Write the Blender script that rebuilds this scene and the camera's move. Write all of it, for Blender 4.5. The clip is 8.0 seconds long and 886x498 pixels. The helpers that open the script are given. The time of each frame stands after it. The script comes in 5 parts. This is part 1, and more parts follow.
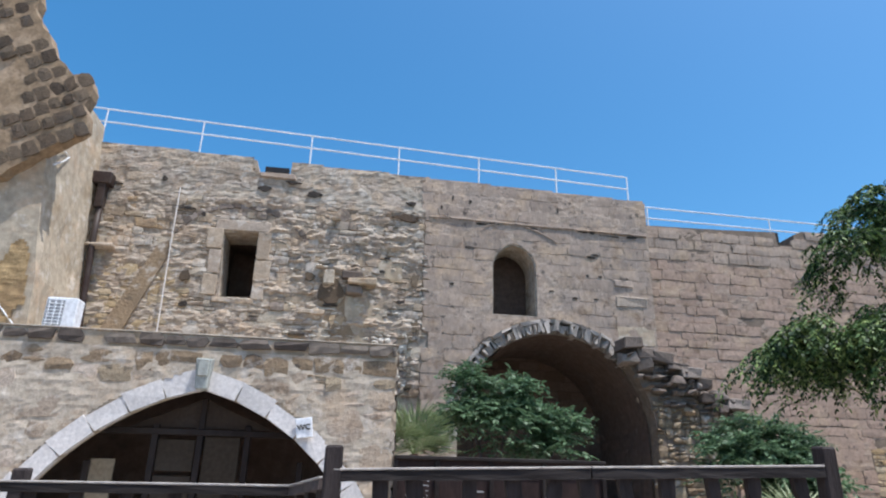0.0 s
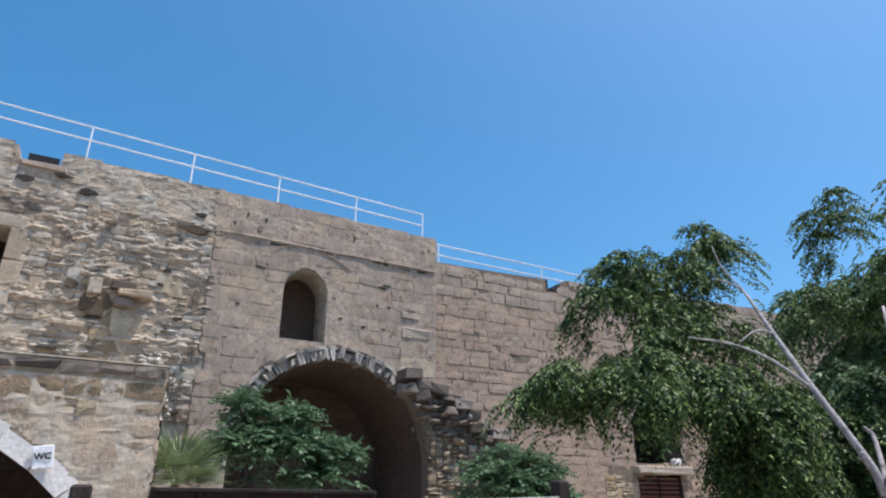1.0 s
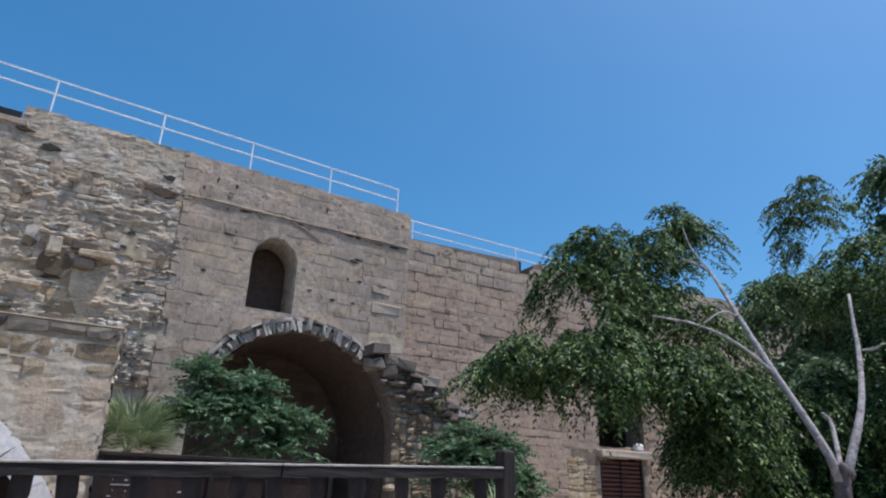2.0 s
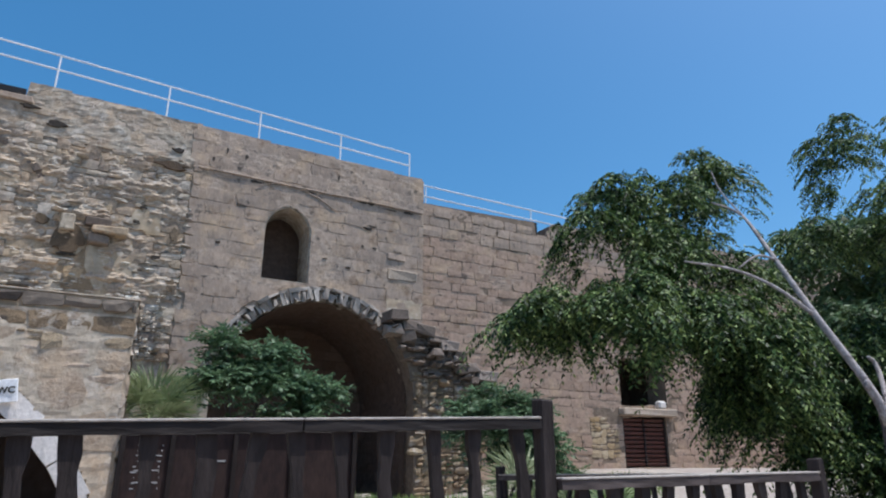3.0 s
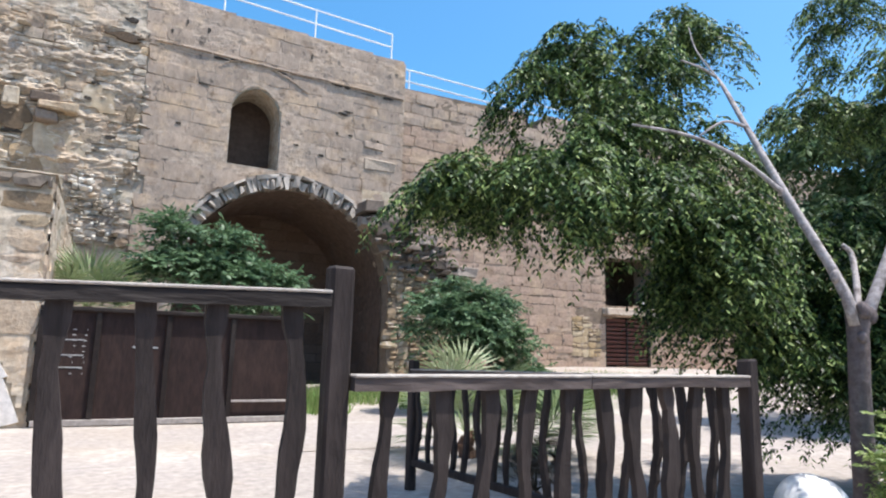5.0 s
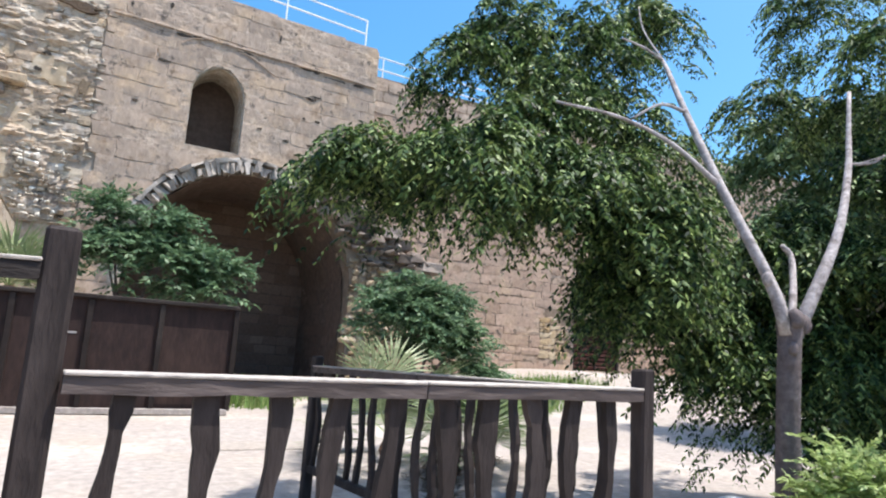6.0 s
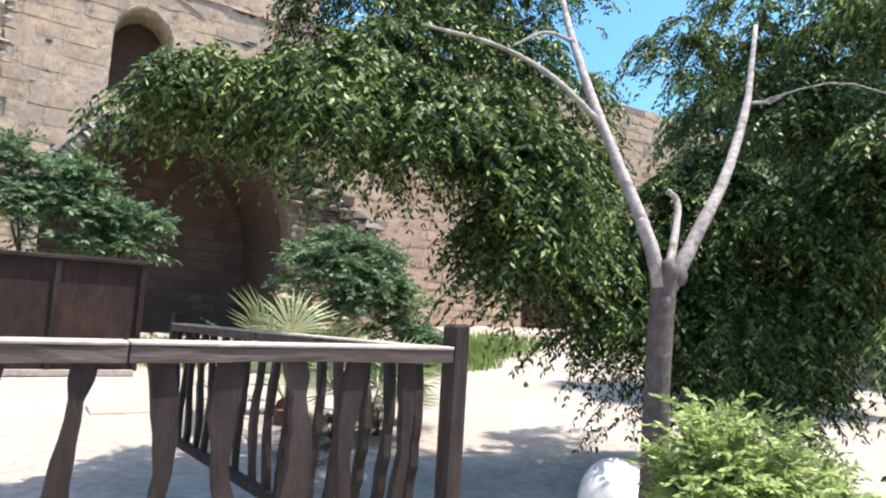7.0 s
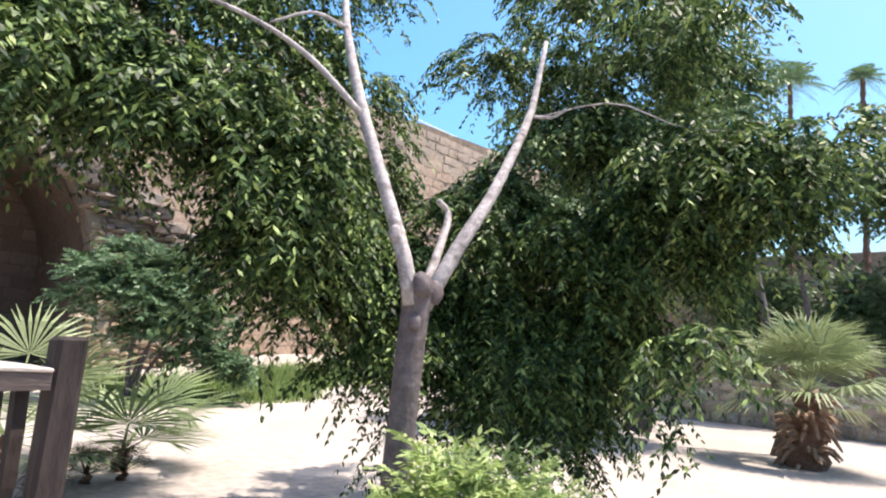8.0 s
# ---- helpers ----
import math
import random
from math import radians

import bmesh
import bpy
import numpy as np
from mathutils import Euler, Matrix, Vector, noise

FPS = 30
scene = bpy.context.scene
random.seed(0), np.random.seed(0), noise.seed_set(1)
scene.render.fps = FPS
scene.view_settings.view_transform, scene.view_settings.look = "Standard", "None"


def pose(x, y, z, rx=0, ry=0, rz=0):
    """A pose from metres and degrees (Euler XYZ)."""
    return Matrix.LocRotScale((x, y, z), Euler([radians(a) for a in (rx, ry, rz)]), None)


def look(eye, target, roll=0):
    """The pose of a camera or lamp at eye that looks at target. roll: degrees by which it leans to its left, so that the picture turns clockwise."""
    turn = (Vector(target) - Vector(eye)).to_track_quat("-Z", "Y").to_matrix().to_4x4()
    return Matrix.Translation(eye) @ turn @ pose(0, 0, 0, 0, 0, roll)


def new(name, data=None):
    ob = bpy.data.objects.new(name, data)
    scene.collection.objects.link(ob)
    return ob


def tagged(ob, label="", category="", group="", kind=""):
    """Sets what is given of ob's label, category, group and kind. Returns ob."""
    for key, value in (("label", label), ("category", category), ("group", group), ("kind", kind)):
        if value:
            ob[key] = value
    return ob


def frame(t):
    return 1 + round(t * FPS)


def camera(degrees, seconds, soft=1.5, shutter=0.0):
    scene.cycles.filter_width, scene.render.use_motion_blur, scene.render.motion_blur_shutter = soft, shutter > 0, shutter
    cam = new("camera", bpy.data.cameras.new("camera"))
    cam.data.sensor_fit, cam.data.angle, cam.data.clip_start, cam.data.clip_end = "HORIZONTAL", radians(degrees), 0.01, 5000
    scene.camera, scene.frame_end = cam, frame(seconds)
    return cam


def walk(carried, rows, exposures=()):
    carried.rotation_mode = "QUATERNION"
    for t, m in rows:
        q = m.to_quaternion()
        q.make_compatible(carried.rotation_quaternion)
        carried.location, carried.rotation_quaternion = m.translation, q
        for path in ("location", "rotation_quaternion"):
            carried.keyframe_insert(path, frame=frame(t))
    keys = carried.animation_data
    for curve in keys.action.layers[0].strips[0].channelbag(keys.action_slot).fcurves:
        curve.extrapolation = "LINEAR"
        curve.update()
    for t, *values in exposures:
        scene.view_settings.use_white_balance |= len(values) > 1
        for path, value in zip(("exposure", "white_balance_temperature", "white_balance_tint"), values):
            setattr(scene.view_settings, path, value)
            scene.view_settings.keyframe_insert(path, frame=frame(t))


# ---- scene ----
cam = camera(69.5, 8.0, soft=2.1)
PATH = [
    (0, (3.311, 1.943, 1.438), (3.576, 3.801, 2.129), 1.5),
    (0.5, (3.332, 1.914, 1.464), (3.977, 3.655, 2.208), 1.0),
    (1, (3.292, 1.815, 1.478), (4.148, 3.45, 2.249), -0.0),
    (1.5, (3.447, 1.818, 1.465), (4.319, 3.432, 2.264), -0.0),
    (1.7, (3.544, 1.876, 1.446), (4.429, 3.5, 2.206), 0.9),
    (2.8, (3.65, 2.309, 1.388), (4.667, 3.895, 2.059), 2.6),
    (3, (3.718, 2.355, 1.368), (4.627, 4.024, 1.991), 0.1),
    (3.5, (4.073, 2.545, 1.303), (5.159, 4.155, 1.781), 3.5),
    (4, (4.41, 2.759, 1.364), (5.376, 4.431, 1.887), 3.9),
    (4.5, (4.781, 2.839, 1.374), (5.724, 4.55, 1.804), 2.5),
    (4.7, (4.921, 2.87, 1.351), (5.843, 4.615, 1.67), 1.1),
    (5.8, (5.876, 3.085, 1.394), (6.842, 4.801, 1.743), 3.9),
    (6, (6.054, 3.129, 1.394), (7.027, 4.847, 1.711), 3.8),
    (6.5, (6.578, 3.231, 1.435), (7.687, 4.869, 1.728), 4.9),
    (7, (6.995, 3.173, 1.423), (8.073, 4.847, 1.619), 3.6),
    (7.5, (7.444, 3.194, 1.432), (8.684, 4.742, 1.688), 5.4),
    (8, (7.897, 3.254, 1.418), (9.312, 4.631, 1.74), 4.8),
]
walk(cam, [(t, look(eye, target, roll)) for t, eye, target, roll in PATH],
     exposures=[(0.0, 0.03, 6050, 10), (1.0, -0.03, 6150, 10), (1.5, -0.28, 5880, 10), (2.8, -0.34, 6000, 10), (3.0, -0.28, 6030, 10), (3.5, 0.24, 6400, 10), (4.0, 0.22, 6350, 10), (4.5, 0.22, 6350, 10), (4.7, 0.35, 6350, 10), (5.8, 0.56, 6420, 10), (6.0, 0.58, 6420, 10), (6.5, 0.69, 6700, 10), (7.0, 0.87, 6850, 10), (7.5, 0.95, 6900, 10), (8.0, 0.92, 6950, 14)])


# ---- light ----
SUN_FROM = Vector((0.46, -0.40, 1.72)).normalized()
world = bpy.data.worlds.new("sky")
scene.world = world
world.use_nodes = True
sky = world.node_tree.nodes.new("ShaderNodeTexSky")
sky.sky_type, sky.sun_disc = "NISHITA", False
sky.sun_elevation = math.asin(SUN_FROM.z)
sky.sun_rotation = math.atan2(SUN_FROM.x, SUN_FROM.y)
sky.air_density, sky.dust_density, sky.ozone_density, sky.altitude = 1.0, 2.4, 4.0, 0
deep = world.node_tree.nodes.new("ShaderNodeHueSaturation")
deep.inputs["Hue"].default_value, deep.inputs["Saturation"].default_value = 0.488, 1.32
world.node_tree.links.new(sky.outputs[0], deep.inputs["Color"])
world.node_tree.links.new(deep.outputs[0], world.node_tree.nodes["Background"].inputs[0])
world.node_tree.nodes["Background"].inputs[1].default_value = 0.195
sun = new("sun", bpy.data.lights.new("sun", "SUN"))
sun.data.energy, sun.data.angle, sun.data.color = 5.2, radians(0.5), (1.0, 0.935, 0.86)
sun.matrix_world = look(SUN_FROM * 60, (0, 0, 0))


# ---- materials ----
def material(name, tones, rough=0.9, source="none", grain=12.0, stain=0.6, stain_tone=(0.09, 0.08, 0.07), amount=0.35,
             bump=0.4, metal=0.0, spread=1.0, stretch=(1, 1, 1), translucent=0.0, blotch=()):
    """Tones picked by piece, stained at a large scale and grained at a small one."""
    m = bpy.data.materials.new(name)
    m.use_nodes = True
    n, link = m.node_tree.nodes, m.node_tree.links.new
    bsdf = n["Principled BSDF"]
    bsdf.inputs["Roughness"].default_value, bsdf.inputs["Metallic"].default_value = rough, metal
    bsdf.inputs["Specular IOR Level"].default_value = 0.25
    place = n.new("ShaderNodeNewGeometry")
    scale = n.new("ShaderNodeVectorMath")
    scale.operation = "MULTIPLY"
    scale.inputs[1].default_value = stretch
    link(place.outputs["Position"], scale.inputs[0])
    big, small = n.new("ShaderNodeTexNoise"), n.new("ShaderNodeTexNoise")
    big.inputs["Scale"].default_value, big.inputs["Detail"].default_value, big.inputs["Roughness"].default_value = stain, 8, 0.65
    small.inputs["Scale"].default_value, small.inputs["Detail"].default_value, small.inputs["Roughness"].default_value = grain, 6, 0.6
    for t in (big, small):
        link(scale.outputs[0], t.inputs["Vector"])
    ramp = n.new("ShaderNodeValToRGB")
    for i, c in enumerate(tones):
        e = ramp.color_ramp.elements[i] if i < 2 else ramp.color_ramp.elements.new(1)
        e.color = (*c, 1)
    for i in range(len(tones)):
        ramp.color_ramp.elements[i].position = i / max(1, len(tones) - 1)
    if source == "object":
        pick = n.new("ShaderNodeObjectInfo").outputs["Random"]
    elif source == "island":
        pick = place.outputs["Random Per Island"]
    else:
        pick = small.outputs["Fac"]
    if source in ("object", "island"):
        add = n.new("ShaderNodeMath")
        add.operation = "MULTIPLY_ADD"
        add.inputs[1].default_value = spread
        link(pick, add.inputs[0])
        shift = n.new("ShaderNodeMath")
        shift.operation = "MULTIPLY_ADD"
        shift.inputs[1].default_value, shift.inputs[2].default_value = 0.5, -0.25
        link(big.outputs["Fac"], shift.inputs[0])
        link(shift.outputs[0], add.inputs[2])
        pick = add.outputs[0]
    link(pick, ramp.inputs["Fac"])
    dirt = n.new("ShaderNodeMapRange")
    dirt.inputs["From Min"].default_value, dirt.inputs["From Max"].default_value = 0.5, 0.68
    dirt.inputs["To Max"].default_value = amount
    link(big.outputs["Fac"], dirt.inputs["Value"])
    mix = n.new("ShaderNodeMix")
    mix.data_type = "RGBA"
    mix.inputs["B"].default_value = (*stain_tone, 1)
    link(dirt.outputs[0], mix.inputs["Factor"])
    link(ramp.outputs["Color"], mix.inputs["A"])
    painted = mix.outputs["Result"]
    for i, (tone_b, size_b, most, low, high) in enumerate(blotch):
        shift_b = n.new("ShaderNodeVectorMath")
        shift_b.inputs[1].default_value = (31.7 * (i + 1), 12.3 * i, 7.1)
        link(place.outputs["Position"], shift_b.inputs[0])
        patch = n.new("ShaderNodeTexNoise")
        patch.inputs["Scale"].default_value, patch.inputs["Detail"].default_value, patch.inputs["Roughness"].default_value = size_b, 9, 0.7
        link(shift_b.outputs[0], patch.inputs["Vector"])
        much = n.new("ShaderNodeMapRange")
        much.inputs["From Min"].default_value, much.inputs["From Max"].default_value, much.inputs["To Max"].default_value = low, high, most
        link(patch.outputs["Fac"], much.inputs["Value"])
        over = n.new("ShaderNodeMix")
        over.data_type = "RGBA"
        over.inputs["B"].default_value = (*tone_b, 1)
        link(much.outputs[0], over.inputs["Factor"])
        link(painted, over.inputs["A"])
        painted = over.outputs["Result"]
    speck = n.new("ShaderNodeMix")
    speck.data_type, speck.blend_type = "RGBA", "MULTIPLY"
    speck.inputs["Factor"].default_value = 0.42
    tone = n.new("ShaderNodeMapRange")
    tone.inputs["From Min"].default_value, tone.inputs["From Max"].default_value = 0.3, 0.7
    tone.inputs["To Min"].default_value, tone.inputs["To Max"].default_value = 0.62, 1.5
    tone.clamp = False
    link(small.outputs["Fac"], tone.inputs["Value"])
    link(painted, speck.inputs["A"])
    link(tone.outputs[0], speck.inputs["B"])
    link(speck.outputs["Result"], bsdf.inputs["Base Color"])
    if bump:
        b = n.new("ShaderNodeBump")
        b.inputs["Strength"].default_value, b.inputs["Distance"].default_value = bump, 0.03
        link(small.outputs["Fac"], b.inputs["Height"])
        link(b.outputs["Normal"], bsdf.inputs["Normal"])
    if translucent:
        t = n.new("ShaderNodeBsdfTranslucent")
        add = n.new("ShaderNodeMixShader")
        add.inputs[0].default_value = translucent
        link(speck.outputs["Result"], t.inputs["Color"])
        link(bsdf.outputs[0], add.inputs[1])
        link(t.outputs[0], add.inputs[2])
        link(add.outputs[0], n["Material Output"].inputs["Surface"])
    return m


RUBBLE = [(0.15, 0.12, 0.095), (0.40, 0.31, 0.21), (0.29, 0.24, 0.19), (0.50, 0.43, 0.33), (0.36, 0.25, 0.14), (0.56, 0.50, 0.42), (0.24, 0.19, 0.15)]
# browns taken darker to stand for the shade inside the vault
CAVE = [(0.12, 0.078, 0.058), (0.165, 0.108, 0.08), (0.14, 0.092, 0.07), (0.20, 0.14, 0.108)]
OCHRE = [(0.36, 0.25, 0.13), (0.45, 0.34, 0.20), (0.40, 0.31, 0.20), (0.50, 0.41, 0.28)]
GREYISH = [(0.27, 0.235, 0.205), (0.36, 0.32, 0.28), (0.31, 0.27, 0.235), (0.44, 0.395, 0.35)]
CHALKY = [(0.10, 0.09, 0.08), (0.60, 0.56, 0.49), (0.30, 0.26, 0.21), (0.66, 0.61, 0.54), (0.45, 0.40, 0.33)]
ASHLAR = [(0.31, 0.245, 0.195), (0.41, 0.32, 0.25), (0.35, 0.275, 0.215), (0.46, 0.365, 0.29)]
WARM = [(0.33, 0.235, 0.175), (0.43, 0.31, 0.235), (0.37, 0.27, 0.205), (0.47, 0.36, 0.28)]
PALE = [(0.40, 0.325, 0.255), (0.52, 0.435, 0.35), (0.36, 0.285, 0.21), (0.48, 0.385, 0.285)]
DARK = [(0.10, 0.078, 0.064), (0.19, 0.152, 0.125), (0.13, 0.104, 0.086), (0.32, 0.27, 0.23)]


GREY = ((0.27, 0.225, 0.19), 0.8, 0.55, 0.48, 0.61)
TAN = ((0.48, 0.355, 0.24), 1.1, 0.7, 0.50, 0.64)
BROWN = ((0.20, 0.135, 0.085), 1.7, 0.7, 0.55, 0.66)
LIME = ((0.60, 0.55, 0.48), 2.0, 0.6, 0.55, 0.64)
SOOT = ((0.07, 0.062, 0.056), 2.6, 0.8, 0.57, 0.66)


def stone_pair(name, tones, **kw):
    return material(name, tones, source="object", **kw), material(name + "_joined", tones, source="island", **kw)


M_RUBBLE = stone_pair("rubble_stone", RUBBLE, bump=0.9, amount=0.3, blotch=(GREY, TAN, BROWN, LIME, SOOT))
M_ASHLAR = stone_pair("ashlar_stone", ASHLAR, bump=0.6, spread=0.6, amount=0.3, grain=7, stain=0.45, stretch=(1, 1, 0.5), blotch=(GREY, TAN, BROWN, SOOT))
M_CAVE = stone_pair("shade_brown_stone", CAVE, bump=0.6, amount=0.5, stain_tone=(0.05, 0.035, 0.03))
M_OCHRE = stone_pair("ochre_stone", OCHRE, bump=0.8, amount=0.4, stain_tone=(0.22, 0.15, 0.08), blotch=(BROWN, LIME))
M_CHALKY = stone_pair("chalky_rubble", CHALKY, bump=0.9, amount=0.3)
M_RUIN = stone_pair("brown_ruin_stone", [(0.17, 0.12, 0.075), (0.30, 0.22, 0.14), (0.22, 0.16, 0.10), (0.38, 0.30, 0.20)], bump=1.0, amount=0.4, blotch=(SOOT, LIME))
M_RUIN_DARK = stone_pair("dark_ruin_stone_and_shade", [(0.07, 0.05, 0.034), (0.13, 0.095, 0.062), (0.10, 0.07, 0.047), (0.20, 0.15, 0.10)], bump=1.0, amount=0.4, blotch=(SOOT,))
M_GREY = stone_pair("grey_weathered_stone", GREYISH, bump=0.9, amount=0.3)
M_WARM = stone_pair("warm_ashlar", WARM, bump=0.7, spread=0.6, amount=0.3, grain=7, blotch=(TAN, BROWN, SOOT))
M_PALE = stone_pair("pale_stone", PALE, bump=0.8, amount=0.25, blotch=(TAN, BROWN, LIME))
M_DARK = stone_pair("weathered_dark_stone", DARK, bump=0.9, amount=0.3, blotch=(((0.20, 0.15, 0.11), 1.4, 0.5, 0.52, 0.64),))
M_WHITE_STONE = stone_pair("dressed_white_stone", [(0.60, 0.565, 0.53), (0.72, 0.68, 0.64), (0.65, 0.615, 0.58)], bump=0.3, amount=0.2,
                           stain_tone=(0.3, 0.27, 0.22))
mortar = material("lime_mortar", [(0.30, 0.25, 0.19), (0.48, 0.42, 0.34)], amount=0.3, bump=1.0, grain=5, stain=0.7, blotch=(GREY, TAN, BROWN, LIME))
rubble_face = material("crumbling_rubble_face", [(0.24, 0.195, 0.15), (0.40, 0.33, 0.255), (0.52, 0.455, 0.375)], amount=0.35, bump=1.0, grain=6, stain=1.1, stretch=(1, 1, 2.0), stain_tone=(0.17, 0.135, 0.105), blotch=(GREY, TAN, LIME, BROWN))
mortar_dark = material("dark_mortar", [(0.15, 0.115, 0.085), (0.26, 0.20, 0.15)], amount=0.5, bump=1.0, grain=5)
# masonry of recesses and niches, with their shade put into its colour
cave_stone = material("shade_dark_masonry", [(0.085, 0.058, 0.045), (0.15, 0.105, 0.08)], amount=0.5, bump=1.0, grain=5)
slot_black = material("black_slot_shade", [(0.065, 0.056, 0.05), (0.16, 0.135, 0.115)], amount=0.4, bump=1.0, grain=6, stain=2)
coping_dark = material("dark_coping_stone", [(0.075, 0.06, 0.05), (0.13, 0.105, 0.085), (0.20, 0.165, 0.13)], source="object", bump=0.9, grain=6)
earth_mortar = material("brown_earth_mortar", [(0.19, 0.13, 0.08), (0.34, 0.245, 0.15)], amount=0.5, stain=0.8, stain_tone=(0.17, 0.115, 0.07), bump=1.0, grain=5, blotch=(BROWN, TAN))
# near-black that stands for shade in gaps of the wall
slot_dark = material("painted_gap_shade", [(0.03, 0.025, 0.021), (0.07, 0.058, 0.048)], bump=0.8)
worn_coat = material("worn_lime_coat", [(0.36, 0.285, 0.225), (0.45, 0.36, 0.285)], amount=0.3, bump=1.0, grain=7, stain=0.9, stain_tone=(0.27, 0.21, 0.165), blotch=(GREY, TAN, BROWN, SOOT))
pale_wash = material("pale_lime_wash", [(0.40, 0.335, 0.255), (0.53, 0.46, 0.365)], amount=0.3, bump=0.8, grain=6, stain=0.9, stain_tone=(0.33, 0.25, 0.17), blotch=(TAN, LIME, BROWN))
warm_coat = material("eroded_sandstone", [(0.33, 0.25, 0.19), (0.43, 0.33, 0.255)], amount=0.3, bump=0.8, grain=7, stain=0.8, stain_tone=(0.26, 0.19, 0.14), stretch=(1, 1, 1.6), blotch=(TAN, BROWN, SOOT))
bare_ochre = material("bare_ochre_earth", [(0.27, 0.175, 0.085), (0.46, 0.33, 0.17)], amount=0.6, stain=1.1, stain_tone=(0.17, 0.105, 0.06), bump=1.0, grain=4)
plaster = material("old_plaster", [(0.34, 0.28, 0.205), (0.48, 0.41, 0.31)], amount=0.7, stain=0.45, stain_tone=(0.30, 0.20, 0.10), bump=0.8, grain=4, blotch=(TAN, LIME))
sand = material("trodden_sand", [(0.272, 0.242, 0.216), (0.36, 0.32, 0.29)], amount=0.5, stain=0.25, stain_tone=(0.34, 0.285, 0.22), bump=0.5, grain=9, blotch=(((0.30, 0.25, 0.20), 2.2, 0.5, 0.58, 0.68), ((0.455, 0.414, 0.364), 0.6, 0.6, 0.5, 0.62)))
wood = material("weathered_wood", [(0.013, 0.0095, 0.009), (0.044, 0.034, 0.031)], rough=0.75, amount=0.4, stain=3, stain_tone=(0.085, 0.068, 0.063),
                bump=0.7, grain=16, stretch=(1, 1, 0.25))
rail_dark = material("dark_rail_wood", [(0.009, 0.007, 0.0065), (0.028, 0.022, 0.02)], rough=0.7, amount=0.4, stain=2.5, stain_tone=(0.05, 0.042, 0.039), bump=0.7, grain=16, stretch=(0.2, 1, 1))
wood_rail = material("weathered_rail_wood", [(0.042, 0.032, 0.029), (0.125, 0.10, 0.092)], rough=0.7, amount=0.5, stain=2.5,
                     stain_tone=(0.07, 0.055, 0.05), bump=0.7, grain=16, stretch=(0.2, 1, 1))
# pale wood with the sunlight on the rail tops in its colour
sunlit_top_wood = material("sunlit_top_wood", [(0.30, 0.27, 0.24), (0.50, 0.46, 0.42)], rough=0.7, amount=0.6, stain=4, stain_tone=(0.16, 0.13, 0.12), bump=0.6, grain=16)
frame_wood = material("dark_stained_wood", [(0.010, 0.006, 0.005), (0.026, 0.016, 0.012)], rough=0.6, bump=0.3, stretch=(1, 1, 0.2))
cream_panel = material("cream_panel", [(0.24, 0.19, 0.125), (0.31, 0.25, 0.165)], amount=0.3, stain_tone=(0.25, 0.18, 0.1), bump=0.2)
door_panel = material("brown_door_panel", [(0.04, 0.03, 0.02), (0.06, 0.045, 0.031)], bump=0.1)
brown_panel = material("brown_board", [(0.035, 0.025, 0.019), (0.06, 0.044, 0.032)], bump=0.2)
louvre_red = material("rust_red_paint", [(0.07, 0.026, 0.02), (0.14, 0.055, 0.042)], rough=0.7, bump=0.3, amount=0.4, stain=3)
key_grey = material("grey_green_stone", [(0.33, 0.34, 0.30), (0.47, 0.48, 0.43)], bump=0.5)
rust = material("rusted_sheet_metal", [(0.014, 0.0078, 0.007), (0.034, 0.019, 0.016)], rough=0.7, amount=0.6, stain=1.6,
                stain_tone=(0.046, 0.027, 0.021), bump=0.3, grain=10, stretch=(1.6, 1, 0.5))
rust_frame = material("dark_metal_frame", [(0.010, 0.007, 0.006), (0.022, 0.015, 0.013)], rough=0.7, bump=0.2)
bare_metal = material("worn_metal", [(0.25, 0.22, 0.2), (0.4, 0.36, 0.33)], rough=0.5, bump=0.2)
chalk = material("chalk_marks", [(0.28, 0.27, 0.26), (0.4, 0.39, 0.38)], bump=0)
white_paint = material("white_paint", [(0.72, 0.73, 0.74), (0.82, 0.83, 0.84)], rough=0.45, amount=0.2, stain_tone=(0.45, 0.42, 0.38), bump=0.1)
grey_plastic = material("grey_grille", [(0.25, 0.26, 0.27), (0.36, 0.37, 0.38)], rough=0.5, bump=0.1)
black_paint = material("black_sheet", [(0.008, 0.008, 0.01), (0.02, 0.02, 0.022)], rough=0.6, bump=0.1)
pipe_brown = material("brown_pipe", [(0.028, 0.017, 0.014), (0.05, 0.031, 0.026)], rough=0.5, bump=0.1)
letter_black = material("black_lettering", [(0.02, 0.02, 0.02), (0.04, 0.04, 0.04)], bump=0)
bark = material("smooth_bark", [(0.085, 0.07, 0.07), (0.175, 0.148, 0.148)], amount=0.55, stain=5, stain_tone=(0.085, 0.06, 0.05), bump=0.5, grain=22)
# mottled pale bark; its whitest tone also stands for sunlit flecks
bark_pale = material("mottled_sunlit_bark", [(0.18, 0.155, 0.15), (0.54, 0.50, 0.49)], amount=0.85, stain=7, stain_tone=(0.095, 0.075, 0.07), bump=0.4, grain=22)
palm_bark = material("palm_trunk", [(0.075, 0.04, 0.028), (0.20, 0.115, 0.075)], amount=0.5, stain=3, bump=1.0, grain=18)
leaf_tree = material("drooping_leaf", [(0.008, 0.020, 0.008), (0.018, 0.042, 0.014), (0.045, 0.092, 0.028), (0.11, 0.18, 0.052), (0.30, 0.39, 0.13)], source="island", rough=0.52, amount=0.3,
                     stain=1.2, stain_tone=(0.11, 0.15, 0.05), bump=0, translucent=0.21)
leaf_bush = material("shrub_leaf", [(0.055, 0.105, 0.055), (0.105, 0.18, 0.092), (0.17, 0.265, 0.135)], source="island", rough=0.45, amount=0.15, bump=0, translucent=0.35)
